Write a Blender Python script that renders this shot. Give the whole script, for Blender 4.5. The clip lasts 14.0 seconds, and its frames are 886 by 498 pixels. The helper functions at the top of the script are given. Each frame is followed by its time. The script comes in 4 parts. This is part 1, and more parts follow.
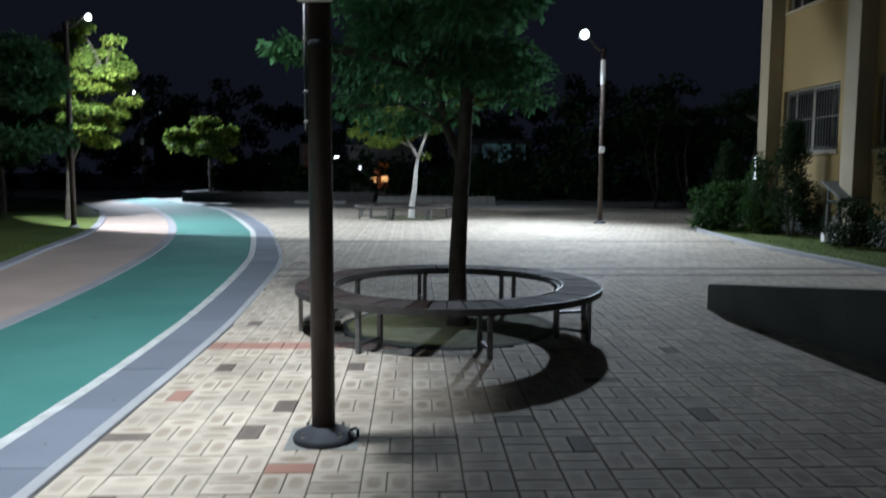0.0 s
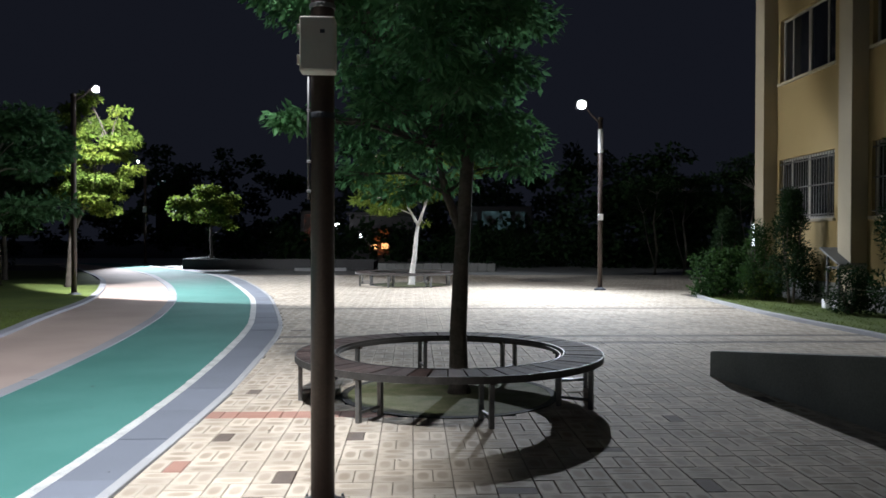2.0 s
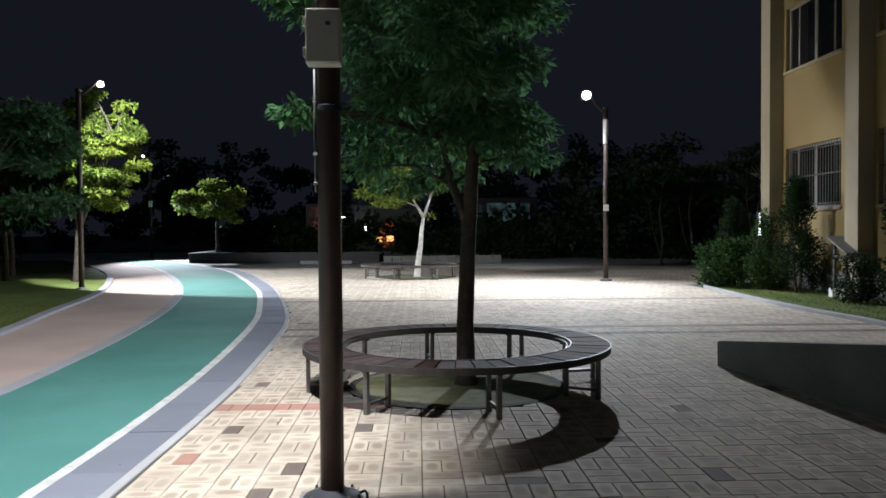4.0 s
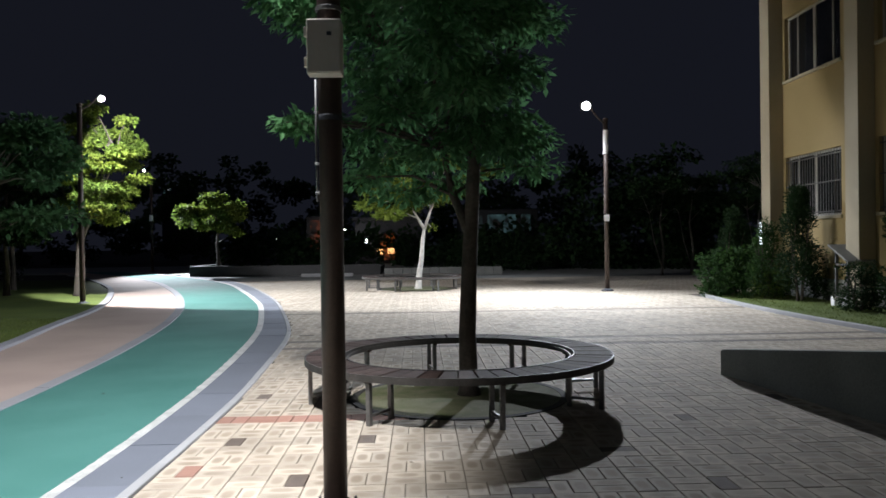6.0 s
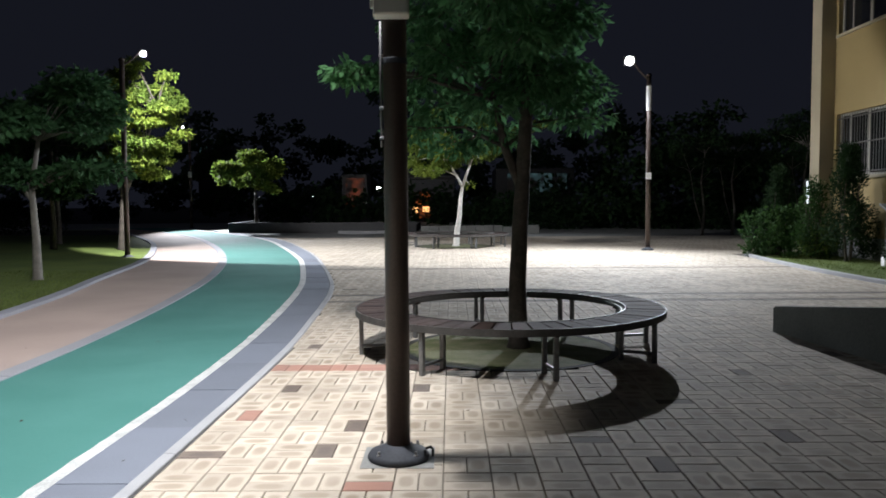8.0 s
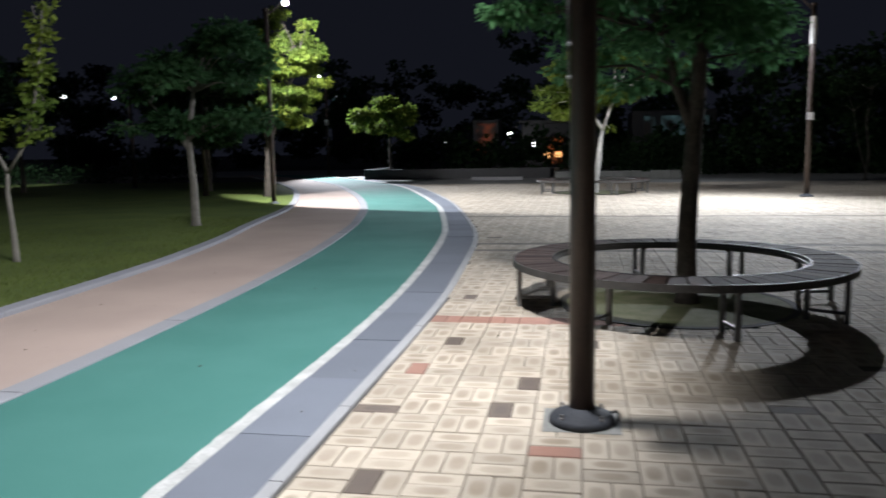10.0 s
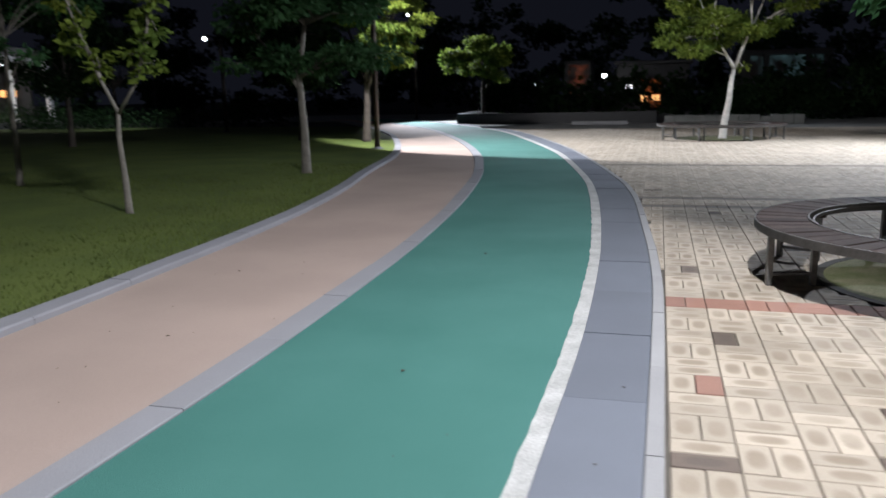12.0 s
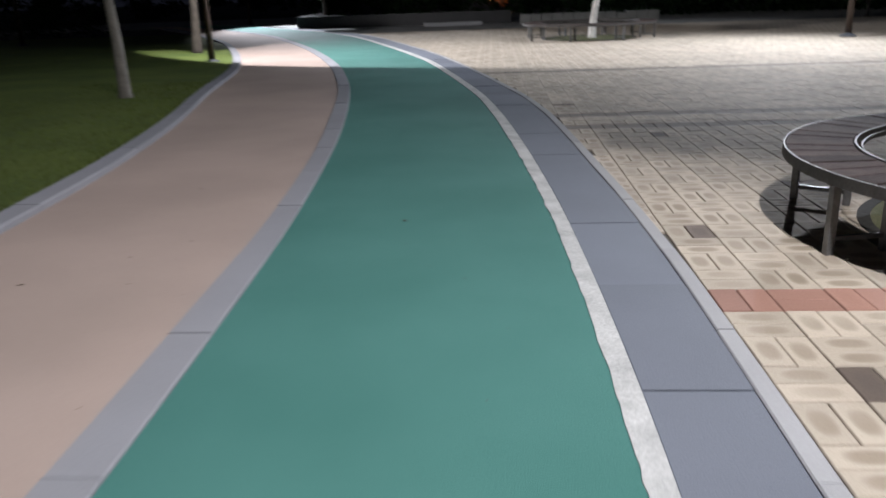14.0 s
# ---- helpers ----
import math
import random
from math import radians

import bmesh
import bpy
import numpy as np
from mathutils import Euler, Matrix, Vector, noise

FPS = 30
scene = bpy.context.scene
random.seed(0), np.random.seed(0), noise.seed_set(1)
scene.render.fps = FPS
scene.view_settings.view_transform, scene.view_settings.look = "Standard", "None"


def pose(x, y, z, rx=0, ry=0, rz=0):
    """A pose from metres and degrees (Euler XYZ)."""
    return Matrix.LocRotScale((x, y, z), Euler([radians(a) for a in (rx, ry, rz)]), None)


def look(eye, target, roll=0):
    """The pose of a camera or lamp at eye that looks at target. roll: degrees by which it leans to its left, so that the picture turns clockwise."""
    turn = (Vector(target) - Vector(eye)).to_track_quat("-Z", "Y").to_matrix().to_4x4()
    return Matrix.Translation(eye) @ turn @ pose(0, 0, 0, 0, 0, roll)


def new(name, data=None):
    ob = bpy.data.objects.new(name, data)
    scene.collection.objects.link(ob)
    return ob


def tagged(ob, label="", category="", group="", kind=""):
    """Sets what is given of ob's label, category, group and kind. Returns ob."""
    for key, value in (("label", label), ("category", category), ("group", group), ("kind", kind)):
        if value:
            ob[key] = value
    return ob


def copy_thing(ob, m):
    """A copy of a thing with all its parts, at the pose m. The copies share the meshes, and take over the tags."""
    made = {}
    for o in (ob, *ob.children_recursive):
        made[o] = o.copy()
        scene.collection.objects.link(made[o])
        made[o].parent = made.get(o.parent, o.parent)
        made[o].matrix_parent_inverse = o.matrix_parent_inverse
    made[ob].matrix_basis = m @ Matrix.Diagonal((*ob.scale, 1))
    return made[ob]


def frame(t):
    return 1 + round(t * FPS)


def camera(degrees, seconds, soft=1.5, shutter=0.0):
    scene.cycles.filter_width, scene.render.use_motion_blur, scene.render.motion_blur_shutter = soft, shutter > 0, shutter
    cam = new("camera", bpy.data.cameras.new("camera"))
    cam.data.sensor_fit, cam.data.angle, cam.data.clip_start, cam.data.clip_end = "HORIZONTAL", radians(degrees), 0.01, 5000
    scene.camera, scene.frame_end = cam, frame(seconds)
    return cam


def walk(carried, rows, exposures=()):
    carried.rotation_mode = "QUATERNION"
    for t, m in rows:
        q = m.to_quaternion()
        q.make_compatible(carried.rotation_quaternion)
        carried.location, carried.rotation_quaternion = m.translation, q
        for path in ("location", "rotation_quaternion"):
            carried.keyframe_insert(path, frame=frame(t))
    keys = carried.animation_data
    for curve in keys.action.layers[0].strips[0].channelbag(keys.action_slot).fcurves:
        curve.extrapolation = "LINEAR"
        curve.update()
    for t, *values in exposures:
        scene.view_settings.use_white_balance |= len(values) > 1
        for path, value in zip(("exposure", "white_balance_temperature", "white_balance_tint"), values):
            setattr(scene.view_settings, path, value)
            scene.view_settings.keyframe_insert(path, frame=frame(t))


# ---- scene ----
cam = camera(59.5, 14.0, soft=1.6, shutter=0.9)
PATH = [
    (0, (-0.088, 0.679, 1.505), (-0.01, 2.667, 1.306), 0.2),
    (0.5, (-0.081, 0.665, 1.505), (0.026, 2.659, 1.397), -0.1),
    (1, (-0.084, 0.662, 1.507), (0.029, 2.658, 1.45), -0.0),
    (1.5, (-0.088, 0.643, 1.514), (0.019, 2.64, 1.487), 0.0),
    (2, (-0.095, 0.664, 1.509), (-0.017, 2.662, 1.482), 0.1),
    (2.5, (-0.101, 0.658, 1.507), (-0.031, 2.657, 1.468), 0.0),
    (3, (-0.109, 0.663, 1.506), (-0.047, 2.661, 1.453), 0.1),
    (5.5, (-0.102, 0.656, 1.494), (-0.028, 2.655, 1.471), -1.1),
    (6, (-0.115, 0.668, 1.487), (-0.052, 2.667, 1.471), -0.8),
    (6.5, (-0.127, 0.659, 1.485), (-0.088, 2.658, 1.461), -0.5),
    (7, (-0.156, 0.681, 1.469), (-0.148, 2.68, 1.406), -0.4),
    (9.3, (-0.439, 0.821, 1.375), (-0.596, 2.803, 1.164), -0.8),
    (9.5, (-0.451, 0.885, 1.386), (-0.699, 2.857, 1.153), -1.5),
    (10, (-0.605, 0.972, 1.424), (-0.952, 2.925, 1.17), -1.0),
    (10.5, (-0.848, 1.265, 1.39), (-1.315, 3.192, 1.13), -0.3),
    (11, (-1.204, 1.593, 1.379), (-1.702, 3.502, 1.052), -0.1),
    (11.5, (-1.554, 1.911, 1.359), (-2.125, 3.792, 0.992), -1.2),
    (12, (-1.923, 2.193, 1.352), (-2.448, 4.083, 0.964), -1.1),
    (12.5, (-2.242, 2.56, 1.348), (-2.660, 4.461, 0.886), -1.2),
    (13, (-2.487, 3.1, 1.346), (-2.862, 4.995, 0.826), -1.6),
    (13.5, (-2.731, 3.562, 1.362), (-2.976, 5.465, 0.790), -1.5),
    (14, (-2.777, 4.161, 1.301), (-2.914, 6.056, 0.672), -2.1),
]
EXPOSURE = [(0.0, -0.4, 5850, 4), (0.5, -0.28, 5850, 4), (1.0, -0.12, 6000, 6), (1.5, 0.04, 6200, 8), (2.5, 0.04, 6400, 10), (7.0, 0.04, 6500, 10), (9.5, -0.06, 6480, 10), (10.5, -0.26, 6420, 10), (11.5, -0.35, 6430, 11), (12.5, -0.44, 6450, 12), (14.0, -0.53, 6550, 13)]
walk(cam, [(t, look(eye, target, roll)) for t, eye, target, roll in PATH], EXPOSURE)

# ---- night sky and floodlights ----
world = bpy.data.worlds.new("night_sky")
scene.world = world
world.use_nodes = True
wn = world.node_tree.nodes
bg = wn["Background"]
bg.inputs[0].default_value = (0.0068, 0.0077, 0.0122, 1)
bg.inputs[1].default_value = 1.0


def flood(name, eye, target, watts, degrees, blend, colour, size=0.12):
    lamp = bpy.data.lights.new(name, "SPOT")
    lamp.energy, lamp.spot_size, lamp.spot_blend, lamp.color, lamp.shadow_soft_size = watts, radians(degrees), blend, colour, size
    ob = new(name, lamp)
    ob.matrix_world = look(eye, target)
    return ob


WARM, COOL = (0.97, 0.97, 1.0), (0.90, 0.96, 1.06)
NEAR_HEAD = (-1.22, 4.95, 5.35)       # head on the pole beside the track
PLAZA_HEAD = (4.82, 23.2, 5.36)       # head on the lamp post across the plaza
PATH_HEAD = (-8.55, 21.7, 5.40)      # head among the trees on the lawn
FAR_HEAD = (-16.1, 46.5, 5.9)         # head past the bend of the track
LAWN_HEAD = (-19.8, 31.0, 3.72)        # head behind the lawn
flood("near_floodlight", NEAR_HEAD, (-5.2, 6.3, 0), 2750, 110, 0.52, WARM)
flood("plaza_floodlight", PLAZA_HEAD, (-0.3, 17.2, 0), 7300, 164, 1.0, COOL)
flood("path_floodlight", PATH_HEAD, (-4.7, 26.5, 1.65), 5000, 134, 0.08, WARM)
flood("far_floodlight", FAR_HEAD, (-9.6, 39.0, 0), 19000, 60, 0.5, COOL)
flood("lawn_floodlight", LAWN_HEAD, (-33.0, 37.5, 2.6), 5000, 55, 0.6, COOL)


# ---- materials ----
def mat(name, colour, rough=0.8, metal=0.0, vary=0.25, scale=6.0, bump=0.2, bscale=60.0, spec=0.5, tint=None, island=""):
    """A surface with large blotches, fine grain and relief; tint is the blotches' second colour."""
    m = bpy.data.materials.new(name)
    m.use_nodes = True
    n, l = m.node_tree.nodes, m.node_tree.links
    b = n["Principled BSDF"]
    geo = n.new("ShaderNodeNewGeometry")
    big, fine = n.new("ShaderNodeTexNoise"), n.new("ShaderNodeTexNoise")
    big.inputs["Scale"].default_value, big.inputs["Detail"].default_value = scale, 5
    fine.inputs["Scale"].default_value, fine.inputs["Detail"].default_value = bscale, 3
    l.new(geo.outputs["Position"], big.inputs["Vector"])
    l.new(geo.outputs["Position"], fine.inputs["Vector"])
    two = tint or tuple(c * (1 - vary) for c in colour)
    ramp = n.new("ShaderNodeValToRGB")
    ramp.color_ramp.elements[0].position, ramp.color_ramp.elements[1].position = 0.34, 0.66
    ramp.color_ramp.elements[0].color, ramp.color_ramp.elements[1].color = (*two, 1), (*colour, 1)
    l.new(big.outputs["Fac"], ramp.inputs["Fac"])
    grain = n.new("ShaderNodeMixRGB")
    grain.blend_type, grain.inputs["Fac"].default_value = "OVERLAY", min(1, vary * 1.3)
    l.new(ramp.outputs["Color"], grain.inputs["Color1"])
    l.new(fine.outputs["Fac"], grain.inputs["Color2"])
    out = grain.outputs["Color"]
    if island:
        rnd = n.new("ShaderNodeObjectInfo") if island == "object" else geo
        hsv = n.new("ShaderNodeHueSaturation")
        rng = n.new("ShaderNodeMapRange")
        rng.inputs["To Min"].default_value, rng.inputs["To Max"].default_value = 1 - vary, 1 + vary
        l.new(rnd.outputs["Random" if island == "object" else "Random Per Island"], rng.inputs["Value"])
        l.new(rng.outputs["Result"], hsv.inputs["Value"])
        l.new(out, hsv.inputs["Color"])
        out = hsv.outputs["Color"]
    l.new(out, b.inputs["Base Color"])
    bp = n.new("ShaderNodeBump")
    bp.inputs["Strength"].default_value, bp.inputs["Distance"].default_value = bump, 0.01
    l.new(fine.outputs["Fac"], bp.inputs["Height"])
    l.new(bp.outputs["Normal"], b.inputs["Normal"])
    b.inputs["Roughness"].default_value, b.inputs["Metallic"].default_value = rough, metal
    b.inputs["Specular IOR Level"].default_value = spec
    return m


def leaf_mat(name, colour, tint, through_light=0.35):
    m = mat(name, colour, 0.7, 0, 0.3, 1.2, 0.0, 30, 0.12, tint, "island")
    n, l = m.node_tree.nodes, m.node_tree.links
    b = n["Principled BSDF"]
    tr, mix = n.new("ShaderNodeBsdfTranslucent"), n.new("ShaderNodeMixShader")
    l.new(b.inputs["Base Color"].links[0].from_socket, tr.inputs["Color"])
    mix.inputs[0].default_value = through_light
    l.new(b.outputs[0], mix.inputs[1])
    l.new(tr.outputs[0], mix.inputs[2])
    l.new(mix.outputs[0], n["Material Output"].inputs["Surface"])
    return m


def glow(name, colour, strength):
    m = bpy.data.materials.new(name)
    m.use_nodes = True
    b = m.node_tree.nodes["Principled BSDF"]
    b.inputs["Base Color"].default_value = (*colour, 1)
    b.inputs["Emission Color"].default_value, b.inputs["Emission Strength"].default_value = (*colour, 1), strength
    return m


def patchy_glow(name, colour, strength, scale):
    m = glow(name, colour, strength)
    n, l = m.node_tree.nodes, m.node_tree.links
    b = n["Principled BSDF"]
    geo, tex, rng = n.new("ShaderNodeNewGeometry"), n.new("ShaderNodeTexNoise"), n.new("ShaderNodeMapRange")
    tex.inputs["Scale"].default_value, tex.inputs["Detail"].default_value = scale, 4
    rng.inputs["From Min"].default_value, rng.inputs["From Max"].default_value = 0.42, 0.68
    rng.inputs["To Min"].default_value, rng.inputs["To Max"].default_value = 0.0, strength
    l.new(geo.outputs["Position"], tex.inputs["Vector"])
    l.new(tex.outputs["Fac"], rng.inputs["Value"])
    l.new(rng.outputs["Result"], b.inputs["Emission Strength"])
    b.inputs["Base Color"].default_value = (0.02, 0.012, 0.008, 1)
    return m


def paver_mat(name, source, pale, patch, reach):
    """A concrete paver with a pressed darker panel in the middle of its face; the uv runs 0 to 1 over the face."""
    m = mat(name, pale, 0.85, 0, 0.16, 1.1, 0.35, 120, 0.3, tuple(c * 0.86 for c in pale), source)
    n, l = m.node_tree.nodes, m.node_tree.links
    b = n["Principled BSDF"]
    base = b.inputs["Base Color"].links[0].from_socket
    uv = n.new("ShaderNodeUVMap")
    sep = n.new("ShaderNodeSeparateXYZ")
    l.new(uv.outputs["UV"], sep.inputs[0])
    terms = []
    for axis in ("X", "Y"):
        a = n.new("ShaderNodeMath"); a.operation = "SUBTRACT"; a.inputs[1].default_value = 0.5
        l.new(sep.outputs[axis], a.inputs[0])
        p = n.new("ShaderNodeMath"); p.operation = "POWER"; p.inputs[1].default_value = 2.6
        ab = n.new("ShaderNodeMath"); ab.operation = "ABSOLUTE"
        l.new(a.outputs[0], ab.inputs[0]); l.new(ab.outputs[0], p.inputs[0])
        terms.append(p)
    add = n.new("ShaderNodeMath"); add.operation = "ADD"
    l.new(terms[0].outputs[0], add.inputs[0]); l.new(terms[1].outputs[0], add.inputs[1])
    edge = n.new("ShaderNodeMapRange")
    edge.interpolation_type = "SMOOTHSTEP"
    edge.inputs["From Min"].default_value, edge.inputs["From Max"].default_value = 0.006, 0.072
    edge.inputs["To Min"].default_value, edge.inputs["To Max"].default_value = reach, 0.0
    l.new(add.outputs[0], edge.inputs["Value"])
    wear = n.new("ShaderNodeTexNoise"); wear.inputs["Scale"].default_value = 2.2
    geo = n.new("ShaderNodeNewGeometry")
    l.new(geo.outputs["Position"], wear.inputs["Vector"])
    wr = n.new("ShaderNodeMapRange")
    wr.inputs["From Min"].default_value, wr.inputs["From Max"].default_value = 0.35, 0.65
    wr.inputs["To Min"].default_value, wr.inputs["To Max"].default_value = 0.35, 1.0
    l.new(wear.outputs["Fac"], wr.inputs["Value"])
    mul = n.new("ShaderNodeMath"); mul.operation = "MULTIPLY"
    l.new(edge.outputs[0], mul.inputs[0]); l.new(wr.outputs[0], mul.inputs[1])
    mx = n.new("ShaderNodeMixRGB"); mx.inputs["Color2"].default_value = (*patch, 1)
    l.new(mul.outputs[0], mx.inputs["Fac"]); l.new(base, mx.inputs["Color1"])
    l.new(mx.outputs[0], b.inputs["Base Color"])
    return m


M_SOIL = mat("dark_soil", (0.035, 0.034, 0.03), 0.95, 0, 0.4, 0.6, 0.5, 20)
M_GREEN = mat("green_rubber_track", (0.062, 0.195, 0.172), 0.85, 0, 0.16, 0.9, 0.45, 200, 0.35, (0.046, 0.165, 0.142))
M_PINK = mat("pink_resin_path", (0.41, 0.325, 0.285), 0.9, 0, 0.14, 0.8, 0.3, 260, 0.3)
M_WHITE = mat("worn_white_line", (0.52, 0.53, 0.52), 0.8, 0, 0.3, 5.0, 0.3, 90)
M_SLAB = mat("grey_granite_slab", (0.15, 0.168, 0.205), 0.75, 0, 0.09, 1.6, 0.25, 160, 0.4, None, "object")
M_KERB = mat("pale_kerb_stone", (0.34, 0.345, 0.355), 0.85, 0, 0.08, 2.5, 0.3, 130, 0.4, None, "object")
M_GKERB = mat("grey_kerb_stone", (0.265, 0.27, 0.295), 0.85, 0, 0.07, 2.5, 0.3, 130, 0.4, None, "object")
M_JOINT = mat("paving_joint_sand", (0.12, 0.108, 0.092), 0.95, 0, 0.3, 3, 0.4, 80)
PALE, PATCH = (0.49, 0.43, 0.35), (0.22, 0.175, 0.125)
M_PAVER = paver_mat("pale_concrete_paver", "object", PALE, PATCH, 0.7)
M_PAVERS = paver_mat("pale_concrete_paver_field", "island", PALE, PATCH, 0.7)
M_PAVDARK = paver_mat("dark_paver", "object", (0.155, 0.125, 0.105), (0.10, 0.085, 0.075), 0.6)
M_PAVBAND = paver_mat("brown_band_paver", "island", (0.22, 0.195, 0.17), (0.17, 0.15, 0.125), 0.5)
M_PAVRED = paver_mat("red_paver", "object", (0.36, 0.205, 0.16), (0.33, 0.185, 0.14), 0.3)
M_GRASS = mat("lawn_turf", (0.115, 0.15, 0.038), 0.95, 0, 0.35, 0.9, 0.6, 60, 0.2, (0.08, 0.115, 0.032))
M_PIT = mat("thin_grass_and_soil", (0.15, 0.145, 0.09), 0.95, 0, 0.4, 5, 0.7, 60, 0.2, (0.085, 0.10, 0.045))
M_BLADE = leaf_mat("grass_blade", (0.14, 0.185, 0.05), (0.11, 0.14, 0.044), 0.3)
M_BARK = mat("dark_bark", (0.095, 0.08, 0.066), 0.95, 0, 0.4, 9, 0.8, 40)
M_PALEBARK = mat("pale_smooth_bark", (0.66, 0.64, 0.60), 0.9, 0, 0.25, 7, 0.5, 40)
M_MIDBARK = mat("grey_brown_bark", (0.22, 0.205, 0.18), 0.9, 0, 0.3, 7, 0.5, 40)
M_LEAF = leaf_mat("zelkova_leaf", (0.11, 0.255, 0.105), (0.08, 0.19, 0.085), 0.5)
M_LIME = leaf_mat("lime_green_leaf", (0.165, 0.21, 0.034), (0.09, 0.145, 0.03), 0.4)
# Zelkova leaf colours at about half brightness, shade put into the colour.
M_SHADELEAF = leaf_mat("shaded_green_leaf", (0.06, 0.135, 0.055), (0.04, 0.095, 0.042), 0.3)
M_SHRUB = leaf_mat("shrub_leaf", (0.038, 0.085, 0.02), (0.02, 0.05, 0.014), 0.25)
# Conifers' own dark green; on hedges and unlit trees, night shade put into colour.
M_DARKLEAF = leaf_mat("dark_and_unlit_leaf", (0.022, 0.048, 0.016), (0.016, 0.036, 0.014), 0.25)
M_POLE = mat("dark_brown_painted_steel", (0.058, 0.04, 0.032), 0.45, 0.2, 0.25, 5, 0.1, 60, 0.5)
M_FLANGE = mat("dark_grey_cast_flange", (0.05, 0.056, 0.068), 0.75, 0.1, 0.25, 8, 0.2, 70)
M_STEEL = mat("grey_galvanised_steel", (0.22, 0.22, 0.22), 0.5, 0.6, 0.25, 12, 0.1, 60)
M_RIM = mat("dull_dark_steel_rim", (0.09, 0.085, 0.08), 0.6, 0.1, 0.3, 8, 0.15, 60, 0.3)
M_BOX = mat("beige_grey_enclosure", (0.74, 0.70, 0.62), 0.6, 0, 0.1, 4, 0.05, 50)
M_WOOD = mat("dark_stained_wood", (0.055, 0.038, 0.034), 0.82, 0, 0.35, 9, 0.35, 70, 0.12, None, "object")
M_CONC = mat("weathered_concrete", (0.24, 0.245, 0.235), 0.9, 0, 0.25, 1.4, 0.4, 50)
M_WALLCONC = mat("grey_green_plaster", (0.17, 0.185, 0.17), 0.9, 0, 0.25, 1.6, 0.4, 50)
M_CREAM = mat("cream_yellow_wall_paint", (0.32, 0.24, 0.105), 0.85, 0, 0.1, 0.7, 0.15, 60)
M_PILASTER = mat("pale_cream_pilaster_paint", (0.39, 0.34, 0.24), 0.85, 0, 0.12, 0.9, 0.15, 60)
M_FRAME = mat("pale_window_frame", (0.33, 0.31, 0.26), 0.5, 0, 0.1, 5, 0.05, 50)
M_GRILLE = mat("dull_grey_painted_bar", (0.11, 0.105, 0.095), 0.6, 0.1, 0.2, 8, 0.1, 60)
M_GLASS = mat("dark_window_glass", (0.012, 0.013, 0.015), 0.08, 0, 0.1, 2, 0.0, 10, 0.5)
M_HEAD = glow("lit_led_panel", (0.95, 0.97, 1.0), 12)
M_HEADW = glow("lit_led_panel_far", (0.95, 0.97, 1.0), 14)
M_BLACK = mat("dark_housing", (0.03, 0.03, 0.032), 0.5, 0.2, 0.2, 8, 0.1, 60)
M_LABEL = mat("white_reflective_band", (0.75, 0.75, 0.76), 0.5, 0, 0.08, 8, 0.05, 60)


# ---- builders ----
def mesh_of(name, bm, material):
    me = bpy.data.meshes.new(name)
    bm.normal_update()
    bm.to_mesh(me)
    bm.free()
    me.materials.append(material)
    return me


def part(name, bm, material, parent=None, label="", smooth=False):
    me = bm if isinstance(bm, bpy.types.Mesh) else mesh_of(name, bm, material)
    if smooth:
        me.shade_smooth()
    ob = new(name, me)
    ob.parent = parent
    if label:
        ob["label"] = label
    return ob


def thing(name, label, category, at=(0, 0, 0), turn=0.0, group="", kind=""):
    ob = new(name)
    ob.empty_display_size = 0.1
    ob.matrix_basis = pose(*at, 0, 0, turn)
    return tagged(ob, label, category, group, kind)


def box(bm, lo, hi, bevel=0.0):
    c = [(a + b) / 2 for a, b in zip(lo, hi)]
    s = [abs(b - a) for a, b in zip(lo, hi)]
    made = bmesh.ops.create_cube(bm, size=1, matrix=Matrix.Translation(c) @ Matrix.Diagonal((*s, 1)))
    if bevel:
        edges = list({e for v in made["verts"] for e in v.link_edges})
        bmesh.ops.bevel(bm, geom=edges, offset=bevel, segments=2, affect="EDGES", profile=0.5)
    return bm


def boxes(*items, bevel=0.0):
    bm = bmesh.new()
    for lo, hi in items:
        box(bm, lo, hi, bevel)
    return bm


def tube(bm, pts, radii, seg=10, cap=True):
    """A round tapered tube along the points."""
    pts = [Vector(p) for p in pts]
    rings = []
    for i, p in enumerate(pts):
        d = (pts[min(i + 1, len(pts) - 1)] - pts[max(i - 1, 0)]).normalized()
        side = d.cross(Vector((0, 1, 0)) if abs(d.y) < 0.9 else Vector((1, 0, 0))).normalized()
        up = d.cross(side).normalized()
        rings.append([bm.verts.new(p + (side * math.cos(k * math.tau / seg) + up * math.sin(k * math.tau / seg)) * radii[i]) for k in range(seg)])
    for a, b in zip(rings, rings[1:]):
        for k in range(seg):
            bm.faces.new((a[k], a[(k + 1) % seg], b[(k + 1) % seg], b[k]))
    if cap:
        bm.faces.new(rings[0][::-1])
        bm.faces.new(rings[-1])
    bmesh.ops.recalc_face_normals(bm, faces=bm.faces[:])
    return bm


def lathe(profile, seg=24):
    """A turned shape from (radius, height) pairs."""
    bm = bmesh.new()
    rings = [[bm.verts.new((r * math.cos(k * math.tau / seg), r * math.sin(k * math.tau / seg), z)) for k in range(seg)] for r, z in profile]
    for a, b in zip(rings, rings[1:]):
        for k in range(seg):
            bm.faces.new((a[k], a[(k + 1) % seg], b[(k + 1) % seg], b[k]))
    bm.faces.new(rings[0][::-1])
    bm.faces.new(rings[-1])
    bmesh.ops.recalc_face_normals(bm, faces=bm.faces[:])
    return bm


